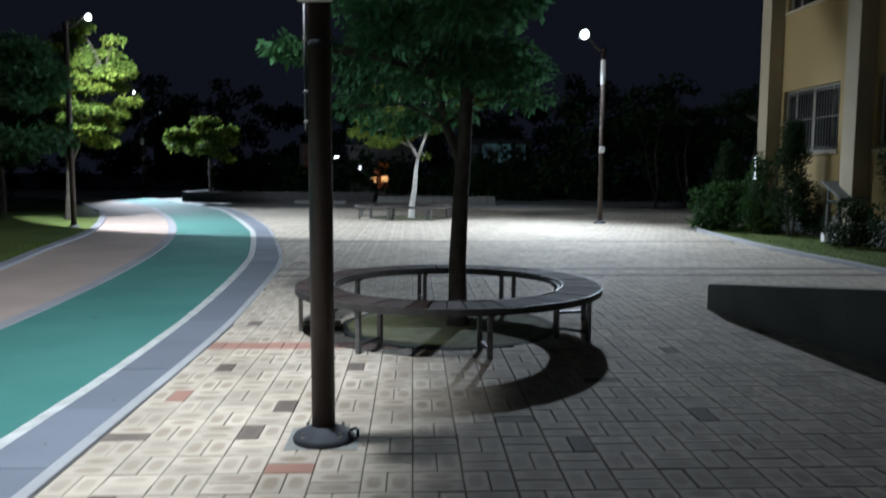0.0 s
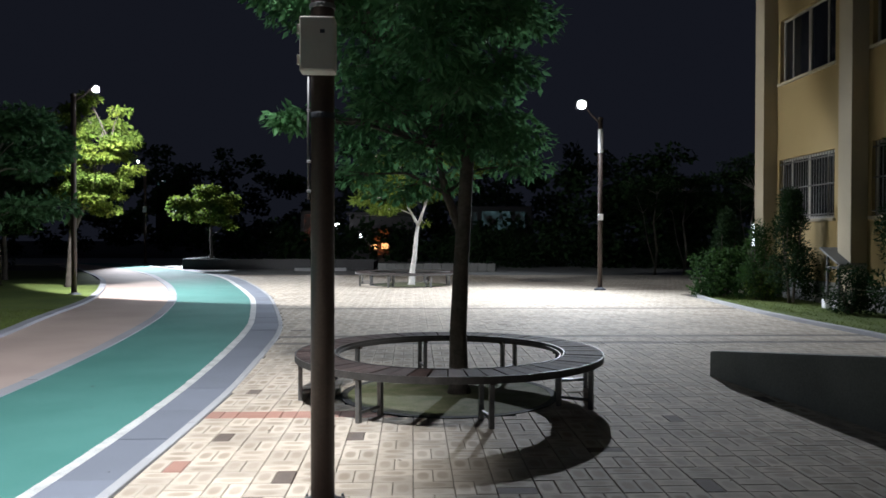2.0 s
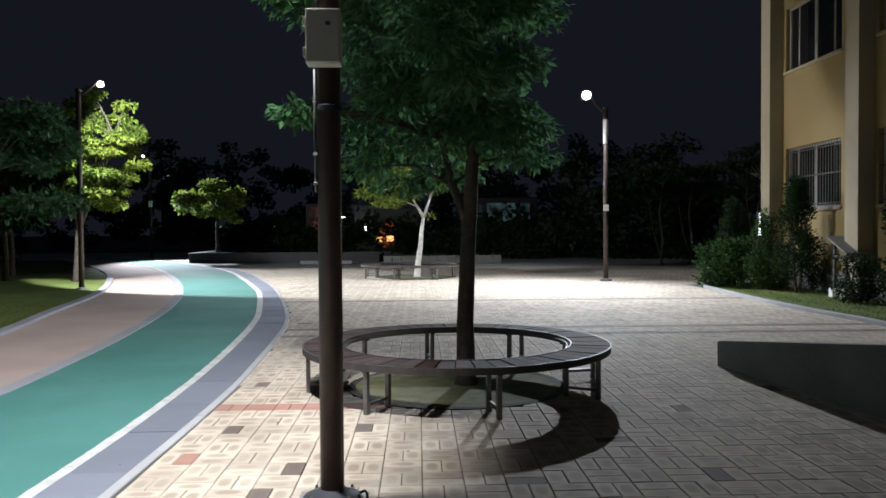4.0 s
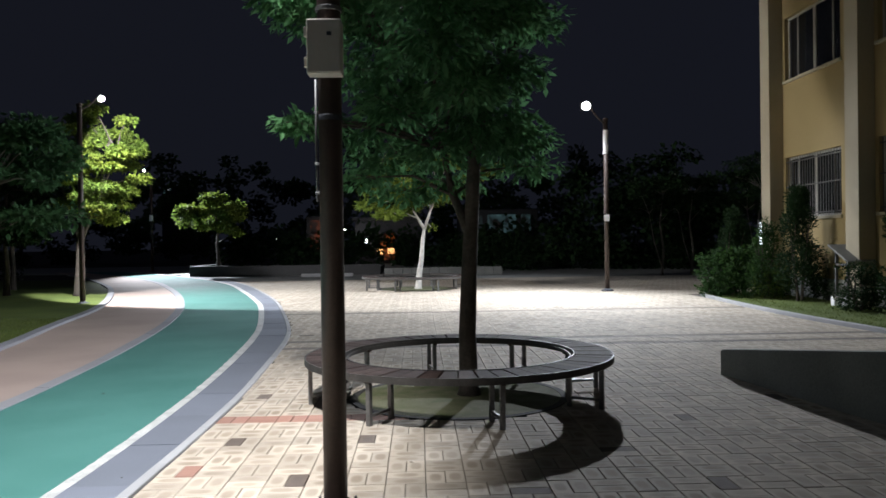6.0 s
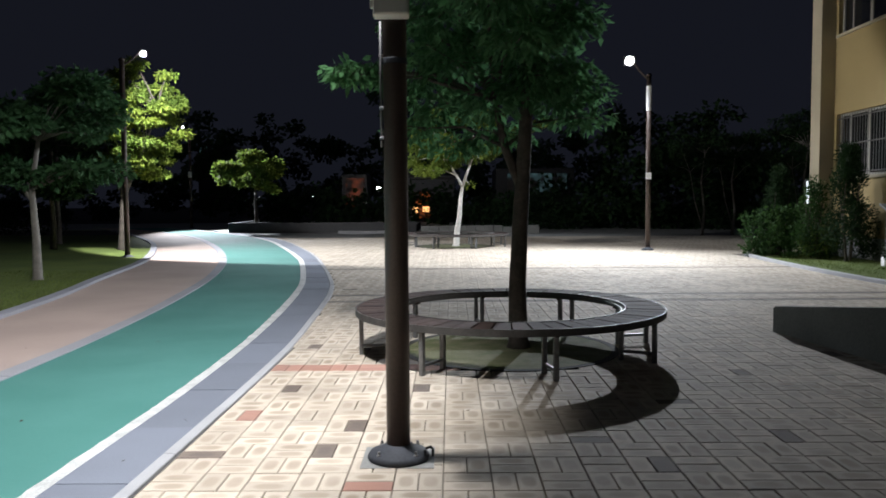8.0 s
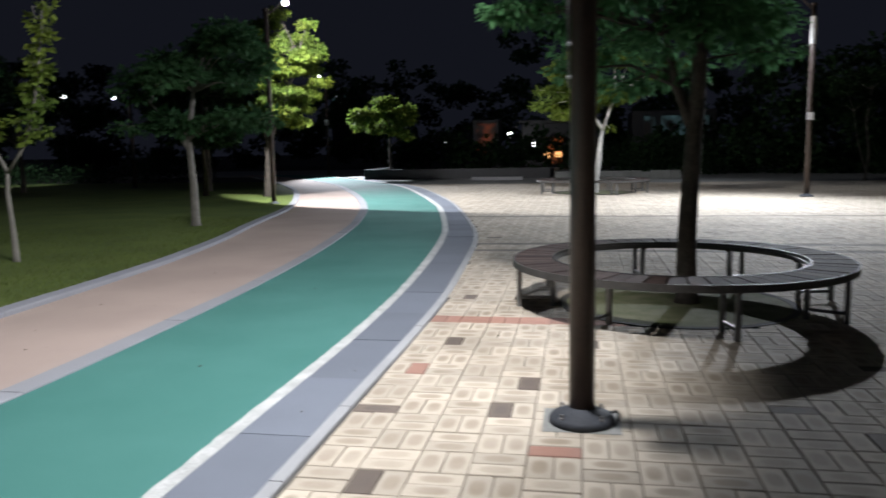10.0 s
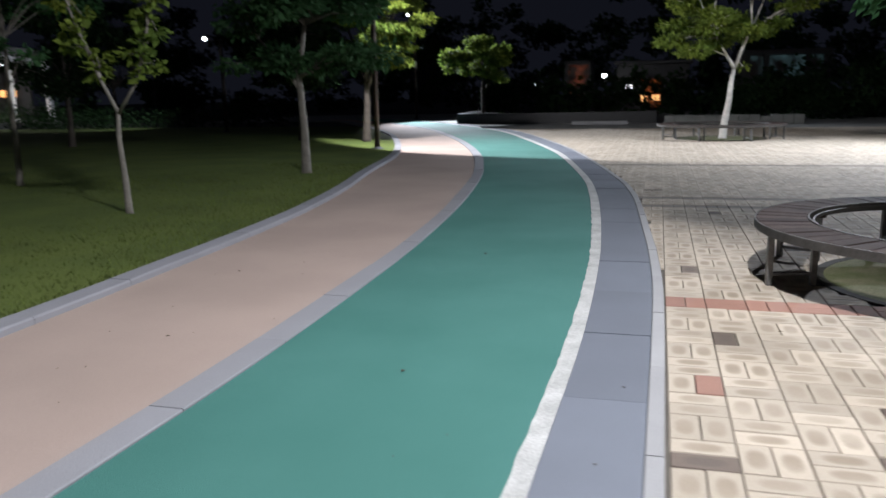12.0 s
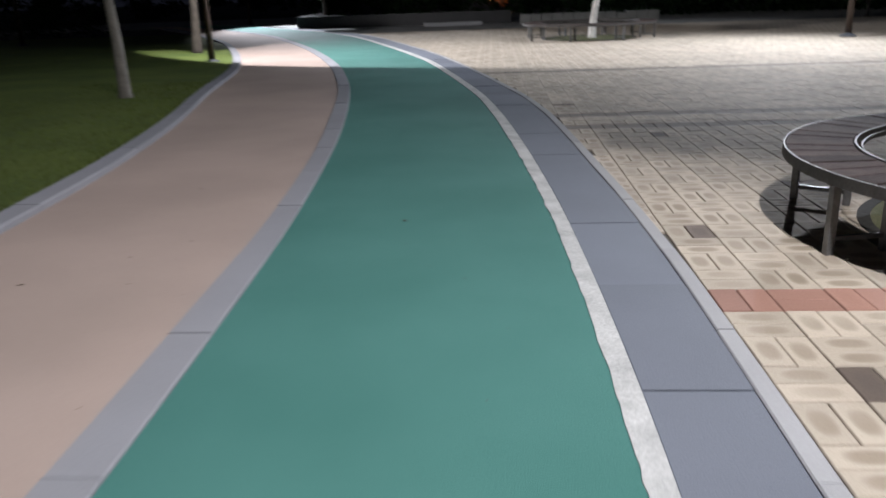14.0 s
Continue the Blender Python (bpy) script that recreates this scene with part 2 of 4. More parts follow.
def curve(table):
    """x along y, smoothly through a few stations."""
    ys, xs = [a for a, _ in table], [b for _, b in table]
    def f(y):
        if y <= ys[0]:
            return xs[0] + (xs[1] - xs[0]) / (ys[1] - ys[0]) * (y - ys[0])
        if y >= ys[-1]:
            return xs[-1] + (xs[-1] - xs[-2]) / (ys[-1] - ys[-2]) * (y - ys[-1])
        i = max(k for k in range(len(ys) - 1) if ys[k] <= y)
        def slope(k):
            if k == 0:
                return (xs[1] - xs[0]) / (ys[1] - ys[0])
            if k == len(ys) - 1:
                return (xs[-1] - xs[-2]) / (ys[-1] - ys[-2])
            return (xs[k + 1] - xs[k - 1]) / (ys[k + 1] - ys[k - 1])
        h = ys[i + 1] - ys[i]
        u = (y - ys[i]) / h
        return (xs[i] * (2 * u**3 - 3 * u**2 + 1) + xs[i + 1] * (3 * u**2 - 2 * u**3)
                + slope(i) * h * (u**3 - 2 * u**2 + u) + slope(i + 1) * h * (u**3 - u**2))
    return f


def ribbon(left, right, y0, y1, top, step=0.4, bottom=-0.06, wide=1, ease=0.0):
    """A slab between two curves, with its sides; ease rounds the top's long edges."""
    bm = bmesh.new()
    n = max(1, round((y1 - y0) / step))
    rows = []
    for i in range(n + 1):
        y = y0 + (y1 - y0) * i / n
        l, r = left(y), right(y)
        row = [bm.verts.new((l, y, bottom)), bm.verts.new((l, y, top - ease))]
        if ease:
            row.append(bm.verts.new((l + ease, y, top)))
        for k in range(1, wide):
            row.append(bm.verts.new((l + (r - l) * k / wide, y, top)))
        if ease:
            row.append(bm.verts.new((r - ease, y, top)))
        row += [bm.verts.new((r, y, top - ease)), bm.verts.new((r, y, bottom))]
        rows.append(row)
    for a, b in zip(rows, rows[1:]):
        for k in range(len(a) - 1):
            bm.faces.new((a[k], a[k + 1], b[k + 1], b[k]))
    bm.faces.new(rows[0])
    bm.faces.new(rows[-1][::-1])
    bmesh.ops.recalc_face_normals(bm, faces=bm.faces[:])
    return bm


# ---- ground, track and kerbs ----
X_LAWN = curve([(-4, -5.6), (4, -5.64), (6.5, -5.72), (8.7, -5.86), (10.4, -6.0), (12.7, -6.35), (15.5, -6.95), (19.4, -7.75), (23.4, -9.0), (28.8, -11.1), (34, -13.7), (42, -18.0), (60, -30)])
X_PINK = curve([(-4, -4.1), (4, -4.065), (5.5, -4.055), (7, -4.09), (8.7, -4.15), (10.8, -4.33), (12.5, -4.55), (14.9, -4.9), (16.8, -5.28), (19.9, -6.05), (24.7, -7.6), (29.4, -9.45), (33, -11.0), (37, -13.2), (44, -17.6), (60, -29)])
X_GREEN = curve([(-4, -3.96), (4, -3.925), (5.5, -3.905), (7, -3.94), (8.7, -4.02), (10.8, -4.2), (12.5, -4.4), (14.9, -4.76), (16.8, -5.13), (19.9, -5.88), (24.7, -7.42), (29.4, -9.25), (33, -10.8), (37, -13.0), (44, -17.4), (60, -28.8)])
X_LINE = curve([(-4, -2.44), (4.5, -2.395), (6.5, -2.375), (8.5, -2.43), (10, -2.53), (11.5, -2.66), (12.9, -2.80), (14.5, -3.01), (16.6, -3.40), (18.9, -3.87), (20.7, -4.30), (25.6, -5.76), (31, -7.6), (36, -10.0), (44, -15.0), (60, -27)])
X_SLAB = curve([(-4, -2.36), (4.5, -2.315), (6.5, -2.295), (8.5, -2.35), (10, -2.44), (11.5, -2.56), (12.9, -2.70), (14.5, -2.91), (16.6, -3.29), (18.9, -3.75), (20.7, -4.17), (25.6, -5.62), (31, -7.45), (36, -9.85), (44, -14.8), (60, -26.8)])
X_EDGE = curve([(-4, -1.96), (4.5, -1.935), (7.5, -1.925), (8.9, -1.97), (10.2, -2.05), (11.3, -2.12), (12.8, -2.24), (14.4, -2.46), (17.1, -3.00), (20.7, -3.80), (23.7, -4.62), (30.0, -6.65), (35, -8.9), (44, -14.2), (60, -26.2)])
X_PINK_EDGE, X_LAWN_EDGE = X_PINK, X_LAWN
X_PINK = lambda y: X_PINK_EDGE(y) - 0.04
X_LAWN = lambda y: X_LAWN_EDGE(y) + (0.07 if y < 9 else 0.07 * max(0.0, 1 - (y - 9) / 6))
X_FIELD = lambda y: X_EDGE(y) + 0.075
PLAZA_END = 33.0

bm = bmesh.new()
bmesh.ops.create_grid(bm, x_segments=60, y_segments=60, size=400)
for v in bm.verts:
    v.co.z = -0.09
tagged(part("ground", bm, M_SOIL), "dark bare soil ground reaching the horizon", "ground", kind="structure")
tagged(part("track", ribbon(X_GREEN, X_LINE, -4, 48, 0.0, 0.4, wide=4), M_GREEN), "green rubber running track curving through the park", "track", kind="structure")
tagged(part("path", ribbon(lambda y: X_LAWN(y), X_PINK, -4, 48, 0.002, 0.4, wide=4), M_PINK), "pinkish resin footpath beside the green track", "path", kind="structure")
tagged(part("line", ribbon(lambda y: X_LINE(y) - 0.006 + 0.013 * noise.noise((y * 5.0, 1.0, 0.0)) + 0.006 * noise.noise((y * 19.0, 4.0, 0.0)), X_SLAB, -4, 48, 0.005, 0.06), M_WHITE), "worn white line along the green track", "line", kind="structure")


def stones(name, label, category, piece, left, right, y0, y1, length, top, material, ease):
    root = thing(name, label, category, kind="structure")
    y, i = y0, 0
    while y < y1:
        part(piece, ribbon(left, right, y + 0.003, y + length - 0.003, top + 0.0015 * math.sin(i * 2.7), 0.34, ease=ease), material, root)
        y, i = y + length, i + 1
    return root


stones("drain_strip", "strip of blue-grey granite slabs beside the track", "paving", "slab", lambda y: X_SLAB(y), X_EDGE, -3.38, 40, 0.99, 0.006, M_SLAB, 0.004)
stones("field_kerb", "pale flush kerb stones along the paving", "kerb", "kerb_stone", lambda y: X_EDGE(y) + 0.002, X_FIELD, -3, 40, 1.0, 0.012, M_KERB, 0.006)
stones("track_kerb", "grey flush kerb stones between path and track", "kerb", "kerb_stone", lambda y: X_PINK(y) + 0.002, lambda y: X_GREEN(y) - 0.002, -3, 44, 1.0, 0.012, M_GKERB, 0.006)
stones("lawn_kerb", "grey kerb stones along the lawn", "kerb", "kerb_stone", lambda y: X_LAWN(y) - 0.2, lambda y: X_LAWN(y) - 0.002, -3, 44, 1.0, 0.05, M_GKERB, 0.012)


# ---- lawns ----
def lawn(name, label, left, right, y0, y1, top, rise):
    bm = bmesh.new()
    rows = []
    n, wide = int((y1 - y0) / 0.5), 22
    for i in range(n + 1):
        y = y0 + (y1 - y0) * i / n
        l, r = left(y), right(y)
        rows.append([bm.verts.new((r + (l - r) * (k / wide) ** 1.6, y, top + rise * min(1, k / 6) + 0.03 * noise.noise((k * 0.5, y * 0.35, 2.0)))) for k in range(wide + 1)])
    for a, b in zip(rows, rows[1:]):
        for k in range(wide):
            bm.faces.new((a[k], a[k + 1], b[k + 1], b[k]))
    bmesh.ops.recalc_face_normals(bm, faces=bm.faces[:])
    if bm.faces[0].normal.z < 0:
        bmesh.ops.reverse_faces(bm, faces=bm.faces[:])
    return tagged(part(name, bm, M_GRASS, smooth=True), label, "lawn", kind="structure")


lawn("lawn", "mown green lawn under the young trees", lambda y: -45.0, lambda y: X_LAWN(y) - 0.19, -4, 36, 0.015, 0.03)
X_RIGHT = curve([(2, 7.02), (12.4, 7.0), (15, 6.9), (18.2, 7.02), (20.9, 7.32), (21.6, 7.75)])
lawn("lawn_strip", "strip of lawn along the school building", lambda y: 9.24, lambda y: X_RIGHT(y) + 0.11, 2, 21.4, 0.02, 0.02)
stones("lawn_strip_kerb", "pale kerb stones along the lawn strip", "kerb", "kerb_stone", X_RIGHT, lambda y: X_RIGHT(y) + 0.11, 2.4, 21.4, 1.0, 0.07, M_KERB, 0.012)


def blades(name, label, spots, height, material, seed):
    """Many small grass blades, each a bent pair of triangles."""
    rng = np.random.default_rng(seed)
    p = np.array(spots)
    n = len(p)
    a = rng.uniform(0, math.tau, n)
    w = rng.uniform(0.004, 0.009, n)
    h = rng.uniform(0.4, 1.0, n) * height
    side = np.stack([np.cos(a) * w, np.sin(a) * w, np.zeros(n)], 1)
    lean = np.stack([rng.normal(0, 0.5, n) * h, rng.normal(0, 0.5, n) * h, h], 1)
    v = np.concatenate([p - side, p + side, p + lean], 0)
    f = [(i, n + i, 2 * n + i) for i in range(n)]
    me = bpy.data.meshes.new(name)
    me.from_pydata(v.tolist(), [], f)
    me.materials.append(material)
    return tagged(part(name, me, material), label, "grass", kind="stuff")


rng = np.random.default_rng(11)
spots = []
for _ in range(26000):
    y = rng.uniform(4.5, 17.0)
    spots.append((X_LAWN(y) - 0.2 - 7.0 * rng.uniform(0, 1) ** 1.5, y, 0.025 + 0.0))
for _ in range(9000):
    y = rng.uniform(10.0, 21.0)
    spots.append((rng.uniform(X_RIGHT(y) + 0.12, 9.2), y, 0.03))
blades("grass", "short green grass blades on the lawns", spots, 0.055, M_BLADE, 3)


# ---- trees ----
def leaves(name, clusters, count, length, width, material, seed, droop=0.35, flat=0.5):
    """Leaves as folded diamonds, spread through flattened clusters."""
    rng = np.random.default_rng(seed)
    c = np.array([k[0] for k in clusters], float)
    r = np.array([k[1] for k in clusters], float)
    weight = np.array([k[1][0] * k[1][1] for k in clusters], float)
    pick = rng.choice(len(c), count, p=weight / weight.sum())
    d = rng.normal(0, 1, (count, 3))
    d /= np.linalg.norm(d, axis=1)[:, None]
    p = c[pick] + d * r[pick] * (rng.uniform(0, 1, count) ** 0.45)[:, None]
    way = d * np.array([1, 1, 0.3]) + rng.normal(0, 0.55, (count, 3))
    way[:, 2] -= droop
    way /= np.linalg.norm(way, axis=1)[:, None]
    up = np.array([0, 0, 1.0]) + rng.normal(0, flat, (count, 3))
    side = np.cross(way, up)
    side /= np.linalg.norm(side, axis=1)[:, None] + 1e-9
    nrm = np.cross(side, way)
    s = rng.uniform(0.65, 1.25, count)[:, None]
    L, W = length * s, width * s
    v = np.stack([p, p + way * L * 0.45 + side * W * 0.5 - nrm * W * 0.12, p + way * L, p + way * L * 0.45 - side * W * 0.5 - nrm * W * 0.12], 1).reshape(-1, 3)
    me = bpy.data.meshes.new(name)
    me.from_pydata(v.tolist(), [], [f for i in range(count) for f in ((4 * i, 4 * i + 1, 4 * i + 2), (4 * i, 4 * i + 2, 4 * i + 3))])
    me.materials.append(material)
    return me


def tree(label, base, trunk, radius, clusters, count, length, width, leaf, bark, seed, splits=(), name="tree", droop=0.35):
    """A tapered leaning trunk, limbs that reach each clump, and a crown of leaves. All points are relative to the base."""
    root = thing(name, label, "tree", base)
    rng = random.Random(seed)
    n = len(trunk)
    radii = [radius * (1.35 if i == 0 else 1 - 0.55 * i / (n - 1)) for i in range(n)]
    pts = [(trunk[0][0], trunk[0][1], -0.05)] + [tuple(t) for t in trunk[1:]]
    flare = [(pts[0][0], pts[0][1], -0.05), (pts[0][0] * 0.8 + pts[1][0] * 0.2, pts[0][1] * 0.8 + pts[1][1] * 0.2, pts[1][2] * 0.12)]
    part("trunk", tube(bmesh.new(), [flare[0], flare[1], *pts[1:]], [radius * 1.5, radius * 1.05, *radii[1:]], 12), bark, root, smooth=True)
    for s in splits:
        k = len(s)
        part("limb", tube(bmesh.new(), s, [radius * 0.55 * (1 - 0.6 * i / (k - 1)) for i in range(k)], 9), bark, root, smooth=True)
    starts = [Vector(p) for p in trunk[-2:]] + [Vector(p) for s in splits for p in s[1:]]
    bm = bmesh.new()
    for c, r in clusters:
        c = Vector(c)
        s = min(starts, key=lambda q: (q - c).length + max(0, q.z - c.z) * 1.5)
        mid = s.lerp(c, 0.5) + Vector((rng.uniform(-0.08, 0.08), rng.uniform(-0.08, 0.08), 0.10))
        tube(bm, [s, mid, c], [radius * 0.22, radius * 0.14, radius * 0.05], 6, False)
        for _ in range(4):
            tip = c + Vector((rng.uniform(-0.8, 0.8) * r[0], rng.uniform(-0.8, 0.8) * r[1], rng.uniform(-0.4, 0.6) * r[2]))
            tube(bm, [mid.lerp(c, 0.7), tip], [radius * 0.07, radius * 0.03], 5, False)
    part("twigs", bm, bark, root)["kind"] = "stuff"
    part("crown", leaves("crown", clusters, count, length, width, leaf, seed, droop), leaf, root)
    return root


def clumps(centre, reach, n, size, seed, skip=None):
    """Flattened clumps scattered through an uneven ellipsoid."""
    rng = random.Random(seed)
    out = []
    while len(out) < n:
        d = Vector([rng.uniform(-1, 1) for _ in range(3)])
        if d.length > 1 or d.length < 0.3:
            continue
        k = rng.uniform(0.6, 1.25) * size
        out.append(((centre[0] + d.x * reach[0], centre[1] + d.y * reach[1], centre[2] + d.z * reach[2]), (k, k, k * 0.42)))
    return out


BENCH = (0.26, 8.18)
BENCH_FAR = (-0.2, 26.0)
FAR_SCALE = 1.2
# Second clumps() call: unseen high leaves added to cast shade on the track.
near_clumps = [k for k in clumps((-0.4, 0.1, 4.1), (1.4, 1.8, 2.0), 84, 0.46, 21) if not (k[0][0] > 0.4 and 2.1 < k[0][2] < 3.5)] + clumps((-2.05, -1.1, 4.6), (0.5, 0.36, 0.12), 22, 0.3, 22) + [
    ((-1.45, 0.0, 3.65), (0.42, 0.4, 0.16)), ((-0.9, 0.1, 3.4), (0.42, 0.4, 0.2)), ((-0.65, -0.2, 2.75), (0.42, 0.4, 0.2)), ((-0.2, 0.3, 2.1), (0.42, 0.4, 0.16)), ((0.1, -0.3, 2.7), (0.5, 0.4, 0.2)), ((0.5, 0.3, 2.5), (0.5, 0.4, 0.2)),
    ((-1.72, -0.1, 2.66), (0.20, 0.2, 0.08)), ((-1.50, -0.05, 2.69), (0.26, 0.22, 0.09)), ((-1.6, -0.15, 2.62), (0.3, 0.25, 0.10)), ((-1.35, -0.1, 2.68), (0.24, 0.2, 0.09)), ((-1.55, -0.05, 2.66), (0.28, 0.22, 0.09)), ((-1.75, 0.1, 3.85), (0.4, 0.35, 0.15)),
    ((-0.75, -0.35, 3.1), (0.33, 0.3, 0.16)), ((-1.0, 0.2, 2.15), (0.3, 0.3, 0.12)), ((-0.6, 0.4, 2.0), (0.35, 0.3, 0.12)),
    ((0.6, 0.2, 2.25), (0.36, 0.4, 0.14)), ((-0.3, -0.2, 2.35), (0.4, 0.4, 0.15))]
tree("dark green leafy tree growing through the ring bench", (0.36, 8.22, 0), [(0, 0, 0), (-0.01, 0, 0.6), (0.02, 0, 1.3), (0.06, 0, 2.0), (0.1, 0, 2.7), (0.08, 0, 3.7), (0.1, 0, 4.9)], 0.092,
     near_clumps, 38000, 0.105, 0.045, M_LEAF, M_BARK, 4, splits=[[(0.03, 0, 1.55), (-0.13, 0.02, 1.95), (-0.22, 0.05, 2.4), (-0.6, 0.1, 3.3)], [(0.09, 0, 2.5), (0.4, 0.2, 3.2), (0.8, 0.3, 4.0)]], droop=0.6)
far_clumps = [((-1.5, -0.2, 2.75), (0.5, 0.6, 0.16)), ((-0.9, -0.4, 2.45), (0.55, 0.6, 0.16)), ((-0.35, 0.3, 2.65), (0.5, 0.6, 0.16)), ((0.5, -0.3, 3.0), (0.55, 0.6, 0.16)),
              ((1.2, 0.1, 3.15), (0.45, 0.6, 0.14)), ((0.0, 0.3, 3.3), (0.7, 0.7, 0.2)), ((-1.3, 0.3, 3.2), (0.6, 0.6, 0.18)), ((0.45, 0.0, 2.0), (0.14, 0.14, 0.1)),
              ((1.7, 0.0, 3.6), (0.5, 0.5, 0.14)), ((2.3, 0.1, 3.85), (0.5, 0.45, 0.13)), ((2.85, 0.0, 4.0), (0.42, 0.4, 0.12)), ((-0.6, -0.2, 3.0), (0.6, 0.6, 0.16))]
tree("young tree with a pale forked trunk inside the far ring bench", (-0.12, 25.95, 0), [(-0.02, 0, 0), (0.02, 0, 0.5), (0.10, 0, 1.0), (0.14, 0, 1.55), (0.21, 0, 2.05)], 0.105,
     far_clumps + clumps((0.1, 0.2, 3.6), (1.6, 1.5, 0.8), 16, 0.5, 31), 10500, 0.15, 0.075, M_LIME, M_PALEBARK, 6, splits=[[(0.2, 0, 1.95), (0.0, 0, 2.3), (-0.3, 0, 2.8)], [(0.21, 0, 1.95), (0.36, 0, 2.4), (0.6, 0, 3.0)]])
tree("tall tree with floodlit yellow-green leaves on the lawn", (-10.5, 24.6, 0), [(0, 0, 0), (0.05, 0, 1.0), (0.1, 0, 2.2), (0.2, 0, 3.6)], 0.12,
     [(c, (r[0], r[1], r[2] * 0.8)) for c, r in clumps((0.35, 0.2, 3.95), (1.45, 1.2, 1.65), 62, 0.40, 42)] + [((1.0, 0.2, 2.35), (0.5, 0.4, 0.16)), ((0.4, 0.1, 2.6), (0.5, 0.4, 0.18)), ((1.75, 0.0, 4.4), (0.4, 0.4, 0.2)), ((1.6, -0.2, 5.3), (0.35, 0.3, 0.2)), ((1.85, 0.1, 3.6), (0.4, 0.35, 0.16)), ((0.7, -0.3, 5.7), (0.35, 0.35, 0.2))],
     20000, 0.135, 0.075, M_LIME, M_BARK, 8, splits=[[(0.05, 0, 1.5), (0.5, -0.2, 2.4), (0.9, -0.3, 3.2), (1.3, -0.2, 4.3)], [(0.07, 0, 1.8), (-0.3, 0.2, 2.6), (-0.7, 0.3, 3.8)]])
tree("young lawn tree with a layered crown coloured dark for shade", (-8.02, 15.05, 0), [(0, 0, 0), (0.0, 0, 0.8), (-0.05, 0, 1.7), (0.1, 0, 2.6)], 0.085,
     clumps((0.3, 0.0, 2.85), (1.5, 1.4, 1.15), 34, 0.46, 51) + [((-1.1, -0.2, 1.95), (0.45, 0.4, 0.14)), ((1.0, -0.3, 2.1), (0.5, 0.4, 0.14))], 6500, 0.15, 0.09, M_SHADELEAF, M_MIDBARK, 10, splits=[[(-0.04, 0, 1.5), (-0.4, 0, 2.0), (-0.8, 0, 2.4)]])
stalks = []
for path in ([(-0.1, 1.35), (-0.3, 1.8), (-0.55, 2.45), (-0.7, 3.1), (-0.78, 3.6)], [(0.12, 1.4), (0.38, 1.75), (0.5, 2.2), (0.58, 2.7), (0.72, 3.3)]):
    for k in range(16):
        u = k / 15 * (len(path) - 1)
        i = min(int(u), len(path) - 2)
        x, z = (path[i][j] + (path[i + 1][j] - path[i][j]) * (u - i) for j in (0, 1))
        if k > 2:
            stalks.append(((x + 0.10 * math.sin(k * 2.1), 0.08 * math.cos(k * 1.7), z), (0.13, 0.13, 0.10)))
tree("slender forked sapling with leaves along its two stems", (-8.04, 10.1, 0), [(0.02, 0, 0), (0.0, 0, 0.5), (-0.03, 0, 0.95), (0.0, 0, 1.28)], 0.043,
     stalks, 1100, 0.11, 0.075, M_LIME, M_MIDBARK, 12, splits=[[(0.0, 0, 1.22), (-0.2, 0, 1.6), (-0.55, 0, 2.45), (-0.78, 0, 3.6)], [(0.0, 0, 1.22), (0.3, 0, 1.6), (0.5, 0, 2.2), (0.72, 0, 3.3)]])
tree("young tree in the darker part of the lawn", (-12.0, 12.6, 0), [(0, 0, 0), (0.02, 0, 0.8), (0.0, 0, 1.6), (0.05, 0, 2.4)], 0.052,
     clumps((0, 0, 2.9), (1.1, 1.1, 0.9), 20, 0.42, 61), 3500, 0.13, 0.08, M_LEAF, M_MIDBARK, 14)
# Crowns take the darkened leaf, with the lack of light in its colour.
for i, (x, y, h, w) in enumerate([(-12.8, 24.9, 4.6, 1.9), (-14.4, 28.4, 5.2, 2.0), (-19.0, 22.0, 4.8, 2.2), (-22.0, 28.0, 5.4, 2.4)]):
    tree("lawn tree with a crown coloured dark as unlit", (x, y, 0), [(0, 0, 0), (0.03, 0, 0.9), (-0.02, 0, 1.8), (0.05, 0, h * 0.72)], 0.10,
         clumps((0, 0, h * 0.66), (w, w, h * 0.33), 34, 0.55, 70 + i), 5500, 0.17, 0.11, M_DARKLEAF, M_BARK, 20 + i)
tree("small round-crowned tree in the raised bed", (-10.6, 41.5, 0), [(0, 0, 0), (0.03, 0, 0.8), (-0.02, 0, 1.6), (0.05, 0, 2.4)], 0.11,
     clumps((-0.1, 0, 2.95), (1.75, 1.6, 1.15), 36, 0.5, 90), 6000, 0.2, 0.13, M_LIME, M_BARK, 30)
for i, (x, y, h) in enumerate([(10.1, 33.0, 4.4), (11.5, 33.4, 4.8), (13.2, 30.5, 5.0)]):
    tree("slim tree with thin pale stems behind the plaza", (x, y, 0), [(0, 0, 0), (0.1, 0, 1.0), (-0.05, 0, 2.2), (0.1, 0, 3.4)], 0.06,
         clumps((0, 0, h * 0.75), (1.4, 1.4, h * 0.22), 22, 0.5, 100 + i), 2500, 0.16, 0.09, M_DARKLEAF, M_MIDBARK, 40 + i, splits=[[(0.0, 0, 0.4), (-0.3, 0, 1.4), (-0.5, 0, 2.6)]])


